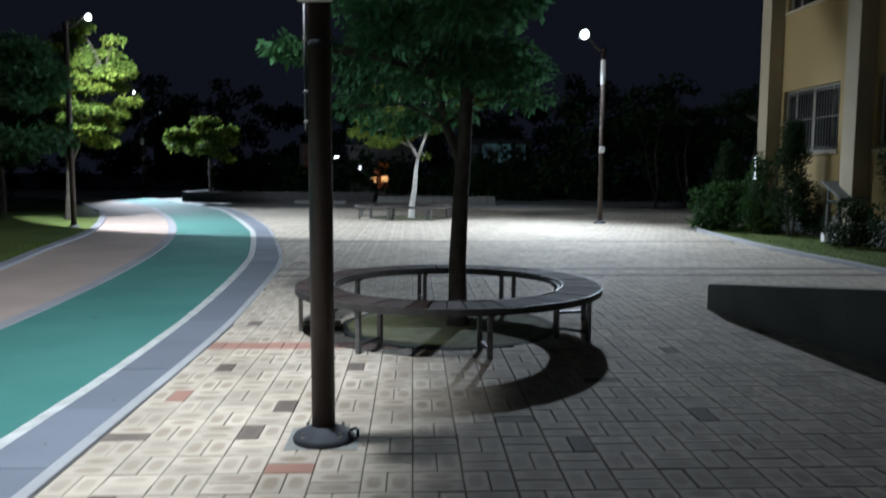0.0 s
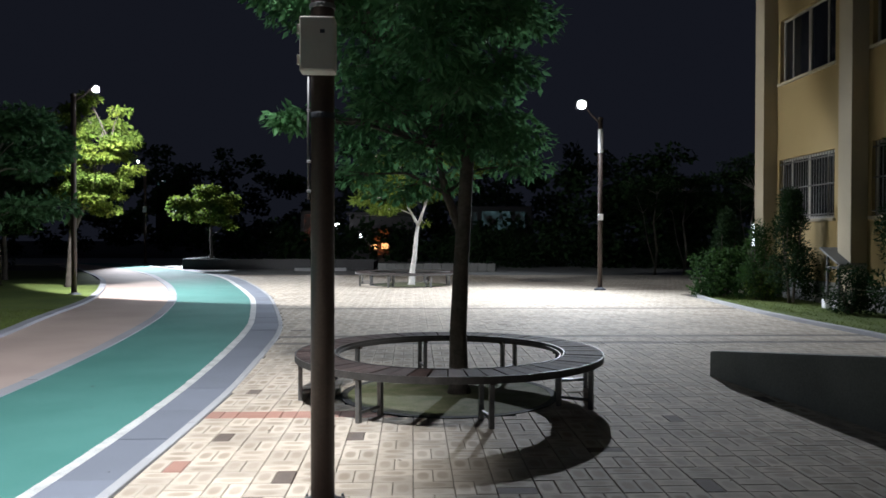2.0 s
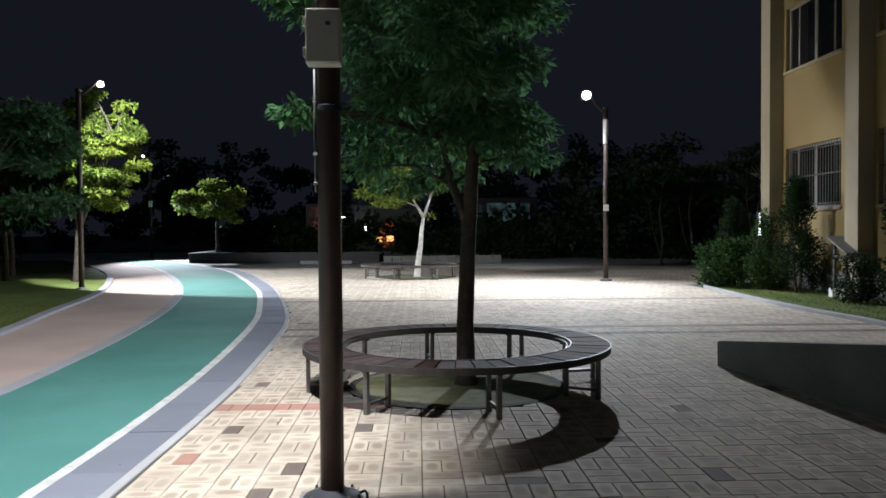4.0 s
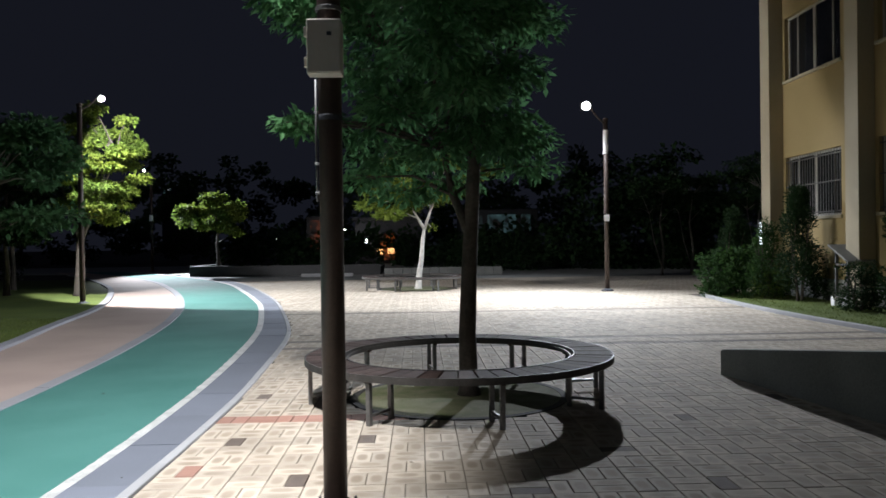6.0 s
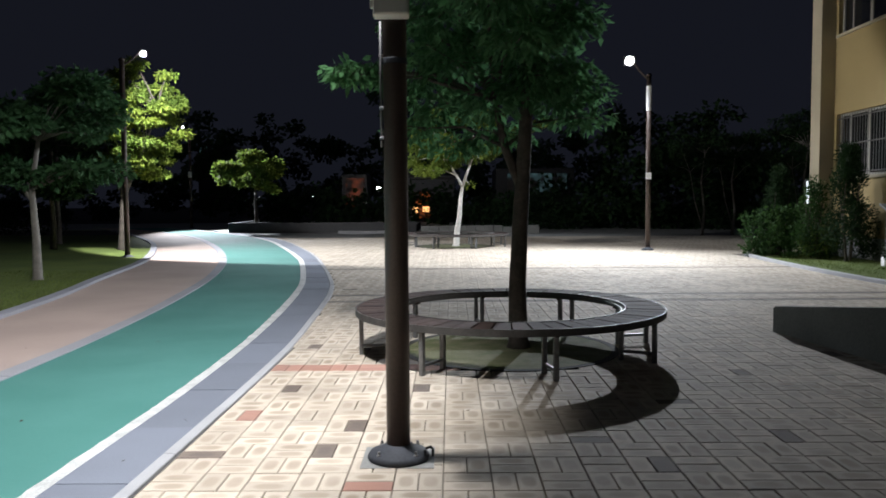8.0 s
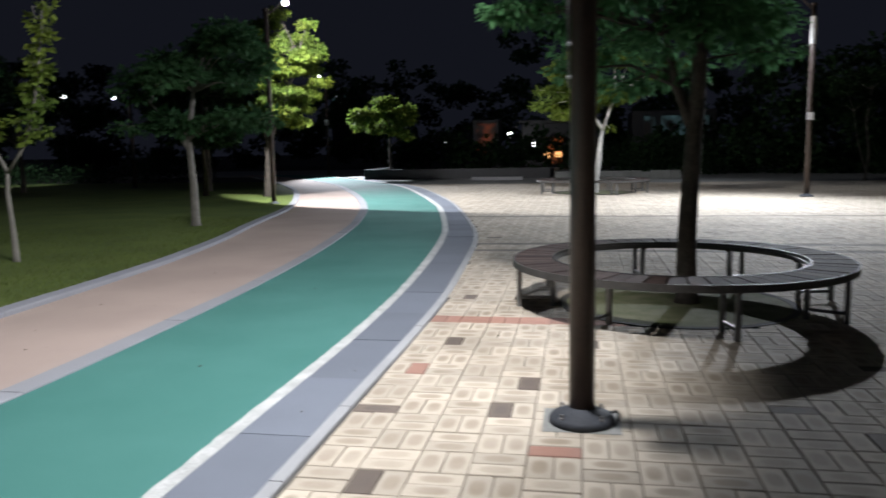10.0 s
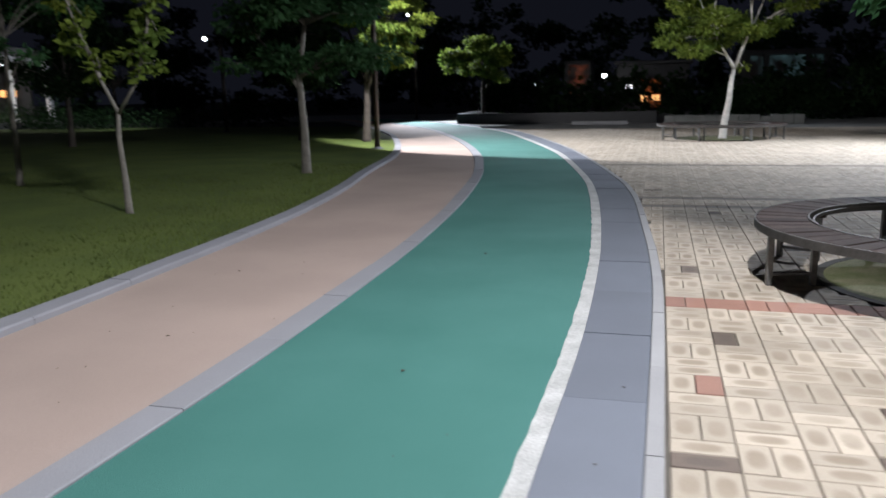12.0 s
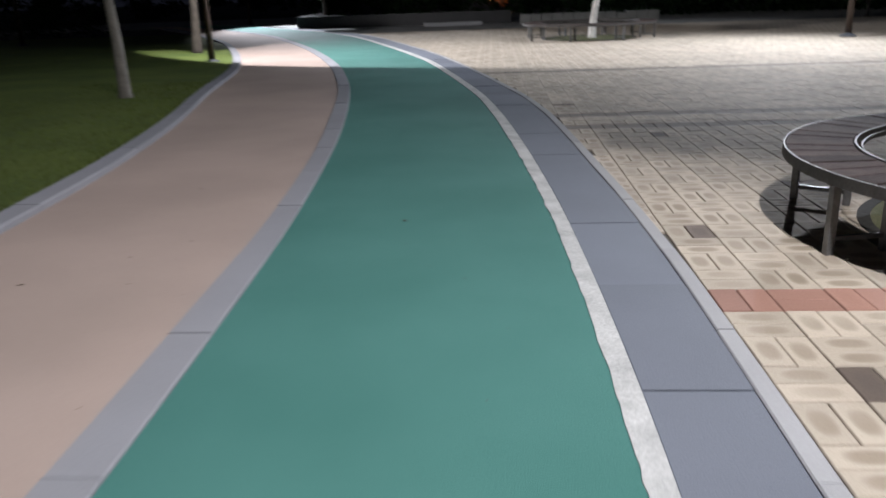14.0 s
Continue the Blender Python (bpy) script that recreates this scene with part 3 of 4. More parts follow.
# ---- ring benches ----
def ring_sector(bm, r0, r1, a0, a1, z0, z1, n=3):
    rows = []
    for i in range(n + 1):
        a = a0 + (a1 - a0) * i / n
        c, s = math.cos(a), math.sin(a)
        rows.append([bm.verts.new((r * c, r * s, z)) for r, z in ((r0, z0), (r0, z1), (r1, z1), (r1, z0))])
    for a, b in zip(rows, rows[1:]):
        for k in range(4):
            bm.faces.new((a[k], a[(k + 1) % 4], b[(k + 1) % 4], b[k]))
    if abs(a1 - a0) < 6.2:
        bm.faces.new(rows[0])
        bm.faces.new(rows[-1][::-1])
    bmesh.ops.recalc_face_normals(bm, faces=bm.faces[:])
    return bm


def ring_bench(label, at):
    root = thing("ring_bench", label, "bench", at, group="ring benches round trees")
    boards = 56
    step = math.tau / boards
    bm = ring_sector(bmesh.new(), 1.115, 1.462, -step / 2 + 0.004, step / 2 - 0.004, 0.395, 0.425, 2)
    bmesh.ops.bevel(bm, geom=[e for e in bm.edges if min(v.co.z for v in e.verts) > 0.42], offset=0.005, segments=1, affect="EDGES")
    board = mesh_of("board", bm, M_WOOD)
    for i in range(boards):
        ob = part("board", board, M_WOOD, root)
        ob.matrix_basis = pose(0, 0, 0.002 * math.sin(i * 4.1), 0, 0, math.degrees(i * step))
    part("outer_rim", ring_sector(bmesh.new(), 1.464, 1.476, 0, math.tau, 0.365, 0.424, 96), M_RIM, root)
    part("inner_rim", ring_sector(bmesh.new(), 1.098, 1.111, 0, math.tau, 0.365, 0.43, 96), M_RIM, root)
    part("inner_band", ring_sector(bmesh.new(), 1.062, 1.074, 0, math.tau, 0.385, 0.41, 96), M_RIM, root)
    bearer = mesh_of("bearer", boxes(((1.075, -0.02, 0.355), (1.463, 0.02, 0.393)), bevel=0.003), M_POLE)
    leg = mesh_of("leg", boxes(((-0.02, -0.02, 0), (0.02, 0.02, 0.356)), bevel=0.003), M_STEEL)
    rung = mesh_of("rung", boxes(((1.145, -0.012, 0.07), (1.405, 0.012, 0.095)), bevel=0.003), M_STEEL)
    for k in range(8):
        a = 191 + 45 * k + (3 if k == 3 else 0)
        ca, sa = math.cos(radians(a)), math.sin(radians(a))
        part("bearer", bearer, M_POLE, root).matrix_basis = pose(0, 0, 0, 0, 0, a)
        part("rung", rung, M_STEEL, root).matrix_basis = pose(0, 0, 0, 0, 0, a)
        for r in (1.125, 1.425):
            part("leg", leg, M_STEEL, root).matrix_basis = pose(r * ca, r * sa, 0, 0, 0, a)
    return root


bench = ring_bench("round tree bench of dark stained boards on steel legs", (*BENCH, 0))
far_bench = copy_thing(bench, pose(*BENCH_FAR, 0, 0, 0, 12) @ Matrix.Diagonal((FAR_SCALE, FAR_SCALE, 1, 1)))
far_bench["label"] = "larger round tree bench of grey weathered boards far across the plaza"
for (x, y), k in ((BENCH, 1.0), (BENCH_FAR, FAR_SCALE)):
    bm = bmesh.new()
    bmesh.ops.create_circle(bm, cap_ends=True, segments=48, radius=0.98 * k, matrix=Matrix.Translation((x, y, 0.004)))
    tagged(part("tree_pit", bm, M_PIT), "round patch of thin grass under the ring bench", "tree pit", kind="structure")
    # Soil-dark ring: the bench's shadow at the pit edge is put into colour.
    tagged(part("tree_pit_shade_ring", ring_sector(bmesh.new(), 0.98 * k, 1.05 * k, 0, math.tau, -0.05, 0.006, 64), M_SOIL), "ring round the tree pit, coloured dark for the shadow under the bench", "edging", kind="structure").location = (x, y, 0)


# ---- lamp posts ----
def floodlight(parent, at, toward, lit, size=1.0):
    """A flat LED floodlight with fins, glass and bracket, facing a point."""
    m = parent.matrix_basis.inverted() @ look(at, toward)
    head = part("floodlight", boxes(((-0.23, -0.18, 0.03), (0.23, 0.18, 0.09)), bevel=0.012), M_BLACK, parent, "dark LED floodlight head")
    head.matrix_basis = m @ Matrix.Diagonal((size, size, size, 1))
    for k in range(7):
        x = -0.19 + k * 0.0633
        part("fin", boxes(((x - 0.004, -0.15, 0.09), (x + 0.004, 0.15, 0.13))), M_BLACK, head)
    part("lens", lathe([(0.14, 0.008), (0.165, 0.012), (0.17, 0.018), (0.17, 0.029)], 28), lit, head, "lit white LED panel")
    return head


def lamp_post(label, at, height, head_at, toward, lit, radius):
    root = thing("lamp_post", label, "lamp post", at, group="park lamp posts")
    part("flange", lathe([(radius * 2.55, 0.0), (radius * 2.6, 0.02), (radius * 2.4, 0.04), (radius * 1.5, 0.06), (radius * 1.1, 0.085)], 32), M_FLANGE, root, "dark grey domed base flange", True)
    part("pole", lathe([(radius, 0.07), (radius * 0.98, height * 0.5), (radius * 0.94, height)], 20), M_POLE, root, smooth=True)
    part("collar", lathe([(radius * 1.0, height * 0.408), (radius * 1.035, height * 0.409), (radius * 1.035, height * 0.413), (radius * 1.0, height * 0.414)], 20), M_FLANGE, root)
    part("cap", lathe([(radius * 1.2, height), (radius * 1.2, height + 0.05), (radius * 0.4, height + 0.09)], 16), M_POLE, root)
    d = Vector(head_at) - Vector(at)
    arm = Vector((d.x, d.y, 0))
    top = Vector((0, 0, height - 0.12))
    end = Vector((d.x, d.y, d.z)) - arm.normalized() * 0.02 + Vector((0, 0, 0.10))
    part("arm", tube(bmesh.new(), [top, top.lerp(end, 0.5) + Vector((0, 0, -0.06)), end], [0.024, 0.022, 0.02], 10), M_POLE, root, smooth=True)
    # clear of the lamp, which sits just below the panel
    floodlight(root, head_at, toward, lit, 0.75 if lit == M_HEAD else 0.42)
    return root


post = lamp_post("dark brown steel lamp post standing in the paving", (-0.59, 4.945, 0), 5.3, Vector(NEAR_HEAD) + Vector((0.02, -0.02, 0.07)), (-3.0, 7.0, 0), M_HEAD, 0.066)
cabinet = part("enclosure", boxes(((-0.098, -0.19, 2.385), (0.085, -0.075, 2.672)), bevel=0.006), M_BOX, post, "beige weatherproof junction box")
part("enclosure_door", boxes(((-0.093, -0.20, 2.391), (0.080, -0.191, 2.666)), bevel=0.004), M_BOX, cabinet)
for z in (2.44, 2.60):
    part("hinge", boxes(((-0.111, -0.19, z - 0.02), (-0.099, -0.16, z + 0.03)), bevel=0.002), M_BOX, cabinet)
part("latch", boxes(((0.01, -0.207, 2.58), (0.035, -0.2005, 2.60)), bevel=0.002), M_FLANGE, cabinet)
part("cable", tube(bmesh.new(), [(-0.073, -0.02, 1.72), (-0.075, -0.02, 2.05), (-0.073, -0.03, 2.386)], [0.0065] * 3, 8), M_STEEL, post, "grey cable clipped to the pole", True)
for z in (1.76, 1.92, 2.2):
    part("clip", boxes(((-0.083, -0.03, z), (-0.060, -0.008, z + 0.014)), bevel=0.002), M_LABEL, post)
part("strap", lathe([(0.070, 2.76), (0.072, 2.762), (0.072, 2.782), (0.070, 2.784)], 20), M_STEEL, post)
part("base_slab", boxes(((-0.2, -0.17, -0.05), (0.2, 0.19, 0.002)), bevel=0.004), M_CONC, post, "square grey concrete footing slab")
for k in range(4):
    a = radians(45 + 90 * k)
    part("bolt", lathe([(0.013, 0.03), (0.013, 0.05), (0.008, 0.052), (0.008, 0.068)], 6), M_STEEL, post, "anchor bolt").location = (0.142 * math.cos(a), 0.142 * math.sin(a), 0)
part("conduit", tube(bmesh.new(), [(0.19, 0.03, -0.03), (0.19, 0.03, 0.04), (0.178, 0.02, 0.058), (0.15, 0.01, 0.05)], [0.008] * 4, 8), M_BLACK, post, "short black cable conduit", True)
plaza = lamp_post("dark lamp post lighting the open plaza", (5.42, 23.3, 0), 5.0, Vector(PLAZA_HEAD) + Vector((0.02, 0.03, 0.07)), (-0.3, 4, 1.5), M_HEAD, 0.07)
part("band", lathe([(0.073, 4.02), (0.075, 4.03), (0.075, 4.72), (0.073, 4.73)], 20), M_LABEL, plaza, "white reflective band")
part("notice", boxes(((-0.09, -0.09, 2.05), (0.07, -0.072, 2.24)), bevel=0.004), M_LABEL, plaza, "small pale notice plate")
lamp_post("lamp post among the lawn trees", (-8.95, 21.3, 0), 5.2, Vector(PATH_HEAD) + Vector((0.0, 0.02, 0.08)), (-1.5, 4.0, 1.4), M_HEADW, 0.07)
far_post = lamp_post("lamp post past the bend of the track", (-15.75, 46.7, 0), 5.6, Vector(FAR_HEAD) + Vector((0, 0.1, 0.07)), (-8.0, 20, 0.5), M_HEADW, 0.08)
part("notice", boxes(((-0.1, -0.11, 3.0), (0.12, -0.09, 3.35)), bevel=0.004), M_LABEL, far_post, "small pale notice plate")
lamp_post("lamp post behind the dark lawn", (-19.2, 31.2, 0), 3.7, Vector(LAWN_HEAD) + Vector((0.02, 0, 0.08)), (-8.0, 12, 1.0), M_HEADW, 0.08)

# ---- side wall beside the plaza ----
bm = bmesh.new()
W = [(3.18, 9.06, 0.275), (3.54, 6.71, 0.57), (3.98, 3.9, 0.92)]
for side in (0.0, 0.2):
    for x, y, h in W:
        bm.verts.new((x + side, y + side * 0.15, -0.05)), bm.verts.new((x + side, y + side * 0.15, h))
v = list(bm.verts)
for o in (0, 2):
    bm.faces.new((v[o], v[o + 1], v[o + 3], v[o + 2]))
    bm.faces.new((v[6 + o], v[8 + o], v[9 + o], v[7 + o]))
    bm.faces.new((v[o + 1], v[o + 7], v[o + 9], v[o + 3]))
bm.faces.new((v[0], v[6], v[7], v[1]))
bm.faces.new((v[4], v[5], v[11], v[10]))
bmesh.ops.recalc_face_normals(bm, faces=bm.faces[:])
bmesh.ops.bevel(bm, geom=[e for e in bm.edges if min(q.co.z for q in e.verts) > 0.1], offset=0.012, segments=2, affect="EDGES")
tagged(part("ramp_wall", bm, M_WALLCONC), "low grey plastered ramp wall rising along the paving", "wall", kind="structure")

# ---- school building ----
FX, Y_FAR = 9.26, 20.76
school = thing("school_building", "cream yellow school building with pilasters and dark windows", "building", (FX, 0, 0))
SILLS = [(1.99, 3.52), (5.46, 7.05), (8.9, 10.5)]
TOP, BAY, NB = 11.8, 4.0, 5
pieces, wins = [], []
for b in range(NB):
    y1 = Y_FAR - 0.62 - b * BAY          # far end of the bay, behind the pilaster
    y0 = Y_FAR - (b + 1) * BAY
    wy0, wy1 = y0 + 0.78, y1
    pieces.append(((0, wy1, 0), (0.25, y1 + 0.62, TOP)))
    pieces.append(((0, y0, 0), (0.25, wy0, TOP)))
    z = 0.0
    for s0, s1 in SILLS:
        pieces.append(((0, wy0, z), (0.25, wy1, s0)))
        wins.append((wy0, wy1, s0, s1))
        z = s1
    pieces.append(((0, wy0, z), (0.25, wy1, TOP)))
y_near = Y_FAR - NB * BAY
for lo, hi in pieces:
    part("wall_panel", boxes((lo, hi)), M_CREAM, school)
part("end_wall", boxes(((0.25, Y_FAR - 0.25, 0), (9, Y_FAR, TOP))), M_CREAM, school)
part("rear_wall", boxes(((8.75, y_near, 0), (9, Y_FAR - 0.25, TOP)), ((0.25, y_near, 0), (8.75, y_near + 0.25, TOP))), M_CREAM, school)
part("roof", boxes(((-0.45, y_near, TOP), (9.1, Y_FAR + 0.1, TOP + 0.3)), bevel=0.02), M_PILASTER, school)
for b in range(NB):
    part("plinth", boxes(((-0.05, Y_FAR - (b + 1) * BAY + 0.003, 0), (-0.003, Y_FAR - b * BAY - 0.503, 0.55)), bevel=0.01), M_CONC, school)
for b in range(NB + 1):
    y1 = Y_FAR - b * BAY
    part("pilaster", boxes(((-0.36, y1 - 0.5, 0), (-0.002, y1, TOP)), bevel=0.01), M_PILASTER, school, "pale cream pilaster")
for wy0, wy1, s0, s1 in wins:
    w = part("window", boxes(((0.10, wy0, s0), (0.16, wy1, s0 + 0.06)), ((0.10, wy0, s1 - 0.06), (0.16, wy1, s1)), ((0.10, wy0, s0 + 0.06), (0.16, wy0 + 0.06, s1 - 0.06)), ((0.10, wy1 - 0.06, s0 + 0.06), (0.16, wy1, s1 - 0.06)), bevel=0.004), M_FRAME, school, "pale window frame")
    span = wy1 - wy0 - 0.12
    cuts = [wy0 + 0.06 + span * u for u in (0.0, 0.17, 0.5, 0.83, 1.0)]
    for k, (a, c) in enumerate(zip(cuts, cuts[1:])):
        part("pane", boxes(((0.125, a + 0.02, s0 + 0.06), (0.135, c - 0.02, s1 - 0.06))), M_GLASS, w, "dark reflecting glass pane")
        if k:
            half = 0.06 if k == 2 else 0.02
            part("mullion", boxes(((0.10, a - half, s0 + 0.06), (0.16, a + half, s1 - 0.06)), bevel=0.004), M_FRAME, w)
    part("sill", boxes(((-0.06, wy0 - 0.05, s0 - 0.07), (0.1, wy1 + 0.05, s0 - 0.002)), bevel=0.008), M_PILASTER, school, "pale window sill")
    if s0 < 3:
        g = part("grille", boxes(((0.02, wy0, s0 + 0.08), (0.04, wy1, s0 + 0.11)), ((0.02, wy0, s1 - 0.14), (0.04, wy1, s1 - 0.11)), ((0.02, wy0, (s0 + s1) / 2), (0.04, wy1, (s0 + s1) / 2 + 0.03))), M_GRILLE, school, "grey steel window grille")
        bar = mesh_of("grille_bar", boxes(((0.022, -0.007, s0 + 0.02), (0.036, 0.007, s1 - 0.02))), M_GRILLE)
        k = wy0 + 0.08
        while k < wy1 - 0.05:
            part("grille_bar", bar, M_GRILLE, g).location = (-0.016, k, 0)
            k += 0.12
sign = thing("light_strip", "narrow lit white light box past the building corner", "light", (9.2, 21.5, 0))
part("housing", boxes(((-0.06, -0.03, 1.28), (0.06, 0.05, 1.98)), ((-0.03, -0.02, 0.0), (0.03, 0.04, 1.28)), bevel=0.006), M_BLACK, sign)
part("diffuser", boxes(((-0.045, -0.045, 1.32), (0.045, -0.032, 1.92)), bevel=0.004), glow("lit_diffuser", (0.85, 0.93, 1.0), 3.0), sign)

shelter = thing("roofed_stand", "small stand with a pale sloping roof on dark posts", "stand", (8.93, 16.6, 0.03))
bm = boxes(((-0.3, -0.42, -0.02), (0.3, 0.42, 0.02)), ((-0.3, -0.435, -0.07), (0.3, -0.421, 0.015)), bevel=0.006)
bmesh.ops.transform(bm, matrix=pose(0, 0, 1.12, 24, 0, 0), verts=bm.verts)
part("roof", bm, M_CONC, shelter, "pale grey sloping roof")
for x in (-0.2, 0.2):
    for y in (-0.22, 0.22):
        part("post", boxes(((x - 0.025, y - 0.025, 0), (x + 0.025, y + 0.025, 1.0 + (0.2 if y > 0 else 0.0))), bevel=0.004), M_BLACK, shelter)
        part("foot", boxes(((x - 0.09, y - 0.08, -0.03), (x + 0.09, y + 0.08, 0.2)), bevel=0.02), M_LABEL, shelter, "white painted concrete foot")
part("counter", boxes(((-0.225, -0.24, 0.86), (0.225, 0.24, 0.9)), bevel=0.005), M_BLACK, shelter)


# ---- shrubs by the building ----
def shrub(label, at, reach, height, count, leaf, seed, length=0.07, width=0.035, conifer=False):
    root = thing("shrub", label, "shrub", at)
    rng = random.Random(seed)
    cl = []
    for _ in range(70):
        z = rng.uniform(0.06, 1.0)
        r = reach * ((1.05 - z) ** 0.8 if conifer else math.sqrt(max(0.05, 1 - (z * 1.6 - 0.75) ** 2 * 0.85)))
        a, d = rng.uniform(0, math.tau), math.sqrt(rng.uniform(0.1, 1))
        k = rng.uniform(0.14, 0.26) * (0.6 + reach * 0.5)
        cl.append(((r * d * math.cos(a), r * d * math.sin(a), z * height), (k, k, k * (1.3 if conifer else 0.8))))
    for k in range(4):
        a = k * 1.57 + 0.4
        part("stem", tube(bmesh.new(), [(0.05 * math.cos(a), 0.05 * math.sin(a), -0.03), (0.3 * reach * math.cos(a), 0.3 * reach * math.sin(a), height * 0.4), (0.4 * reach * math.cos(a + 0.4), 0.4 * reach * math.sin(a + 0.4), height * 0.75)], [0.035, 0.025, 0.012], 7), M_BARK, root)
    part("foliage", leaves("foliage", cl, count, length, width, leaf, seed, -0.3 if conifer else 0.1, 0.9), leaf, root)
    return root


shrub("round leafy green shrub at the lawn strip's end", (7.85, 20.3, 0.02), 0.7, 1.15, 4200, M_SHRUB, 201, 0.1, 0.06)
shrub("tall dark conical conifer beside the building corner", (8.25, 21.0, 0.02), 0.66, 2.15, 7000, M_DARKLEAF, 202, 0.09, 0.03, True)
shrub("loose upright green juniper by the wall", (8.3, 19.2, 0.04), 0.5, 1.75, 4200, M_SHRUB, 203, 0.09, 0.03, True)
shrub("dark dense upright conifer under the windows", (8.62, 18.2, 0.04), 0.56, 2.45, 9000, M_DARKLEAF, 204, 0.09, 0.03, True)
shrub("low twiggy shrub between the conifers", (8.4, 19.1, 0.03), 0.45, 0.75, 1800, M_LIME, 205)
shrub("tall dark conifer on the lawn strip", (8.95, 14.2, 0.03), 0.9, 4.3, 15000, M_DARKLEAF, 206, 0.11, 0.03, True)
shrub("dark low shrub on the lawn strip", (8.5, 15.6, 0.03), 0.42, 0.9, 2600, M_DARKLEAF, 207)

# ---- raised beds and far edge of the plaza ----
bed = thing("raised_bed", "dark low raised bed wall at the bend of the track", "planter", (-10.2, 39.9, 0))
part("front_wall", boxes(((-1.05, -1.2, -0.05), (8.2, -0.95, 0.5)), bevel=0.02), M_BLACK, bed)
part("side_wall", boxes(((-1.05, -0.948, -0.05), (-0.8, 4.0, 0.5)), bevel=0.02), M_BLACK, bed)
part("soil", boxes(((-0.79, -0.94, -0.05), (8.2, 4.0, 0.36))), M_SOIL, bed)
low = thing("block_wall", "low wall of pale grey stone blocks behind the plaza", "wall", (-1.7, 36.4, 0), kind="structure")
for k in range(13):
    part("block", boxes(((k * 0.42, 0, -0.05), (k * 0.42 + 0.405, 0.28, 0.36 if k != 9 else 0.30)), bevel=0.015), M_CONC, low)
kerb = thing("far_kerb", "pale kerb at the plaza's far edge", "kerb", (-5.6, 37.0, 0), kind="structure")
for k in range(4):
    part("kerb_stone", boxes(((k * 0.6, 0, -0.05), (k * 0.6 + 0.59, 0.2, 0.13)), bevel=0.012), M_KERB, kerb)


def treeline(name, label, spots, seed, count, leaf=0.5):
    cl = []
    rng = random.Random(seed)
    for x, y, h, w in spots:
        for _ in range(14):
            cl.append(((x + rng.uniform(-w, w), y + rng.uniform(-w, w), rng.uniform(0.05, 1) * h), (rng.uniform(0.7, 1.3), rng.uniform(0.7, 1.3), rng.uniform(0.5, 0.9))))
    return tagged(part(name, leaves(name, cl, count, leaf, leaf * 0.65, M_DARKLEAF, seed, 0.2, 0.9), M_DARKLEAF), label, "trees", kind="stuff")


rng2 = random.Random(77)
# Hedge and woods use the darkened leaf; night shade is in its colour.
treeline("hedge", "hedge behind the plaza, coloured dark as unlit", [(x, 43 + rng2.uniform(-1, 2), rng2.uniform(1.0, 1.7), 1.2) for x in np.arange(2.5, 24, 1.6)], 301, 22000, 0.2)
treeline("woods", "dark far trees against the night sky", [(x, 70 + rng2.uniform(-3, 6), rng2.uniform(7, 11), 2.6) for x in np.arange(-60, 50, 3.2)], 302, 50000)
treeline("far_shrubs", "dark thin shrubs in front of the distant lights", [(x, 53 + rng2.uniform(-1, 1), rng2.uniform(1.6, 3.0), 1.3) for x in np.arange(-13, 8, 1.7)], 305, 2600)
treeline("woods_right", "dark trees behind the building corner", [(x, 40 + rng2.uniform(-2, 5), rng2.uniform(4, 6.5), 2.0) for x in np.arange(9, 34, 2.6)], 303, 14000, 0.34)
treeline("lawn_shrubs", "dark shrubs along the back of the lawn", [(x, 36.5 + 0.25 * (x + 40) * 0.1 + rng2.uniform(-1, 1), rng2.uniform(0.6, 1.3), 1.2) for x in np.arange(-44, -19, 2.6)], 304, 12000, 0.14)

# ---- distant lights and buildings ----
# Orange patchy emission stands in for lamp light on the door and shed wall.
ORANGE, WINDOW, DIM, TEAL = patchy_glow("sodium_lamp_glow", (1.0, 0.24, 0.05), 0.3, 1.6), glow("lit_window", (1.0, 0.5, 0.18), 1.6), glow("dim_lit_window", (0.8, 0.9, 1.0), 0.5), patchy_glow("teal_lit_window", (0.25, 0.5, 0.55), 0.12, 1.3)
shop = thing("distant_building", "distant building front with orange lamp light put in as glow", "building", (-2.6, 58, 0))
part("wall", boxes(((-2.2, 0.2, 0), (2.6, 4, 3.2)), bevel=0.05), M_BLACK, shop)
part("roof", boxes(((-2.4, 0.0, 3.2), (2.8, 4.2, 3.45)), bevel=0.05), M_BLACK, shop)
part("lit_door", boxes(((-0.55, 0.12, 0.3), (0.75, 0.19, 2.2)), bevel=0.02), ORANGE, shop, "orange lit doorway")
part("window", boxes(((-0.55, 0.02, 0.7), (-0.15, 0.11, 1.2)), bevel=0.02), WINDOW, shop, "bright warm window")
part("window", boxes(((0.2, 0.02, 0.75), (0.7, 0.11, 1.15)), bevel=0.02), WINDOW, shop, "bright warm window")
shed = thing("distant_building", "distant wall with orange lamp light put in as glow", "building", (-7.6, 59, 0))
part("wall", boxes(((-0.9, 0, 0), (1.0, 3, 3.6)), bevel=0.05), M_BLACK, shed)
# This panel glows by itself in place of lamp light on the wall.
part("lamp_glow_panel", boxes(((-0.6, -0.08, 0.9), (0.8, -0.01, 3.3)), bevel=0.05), patchy_glow("dim_sodium_lamp_glow", (1.0, 0.2, 0.05), 0.12, 1.1), shed, "self-glowing wall panel for orange lamp light")
hall = thing("distant_building", "distant building with dim teal windows", "building", (6.1, 60, 0))
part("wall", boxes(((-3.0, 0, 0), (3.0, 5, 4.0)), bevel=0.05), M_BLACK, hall)
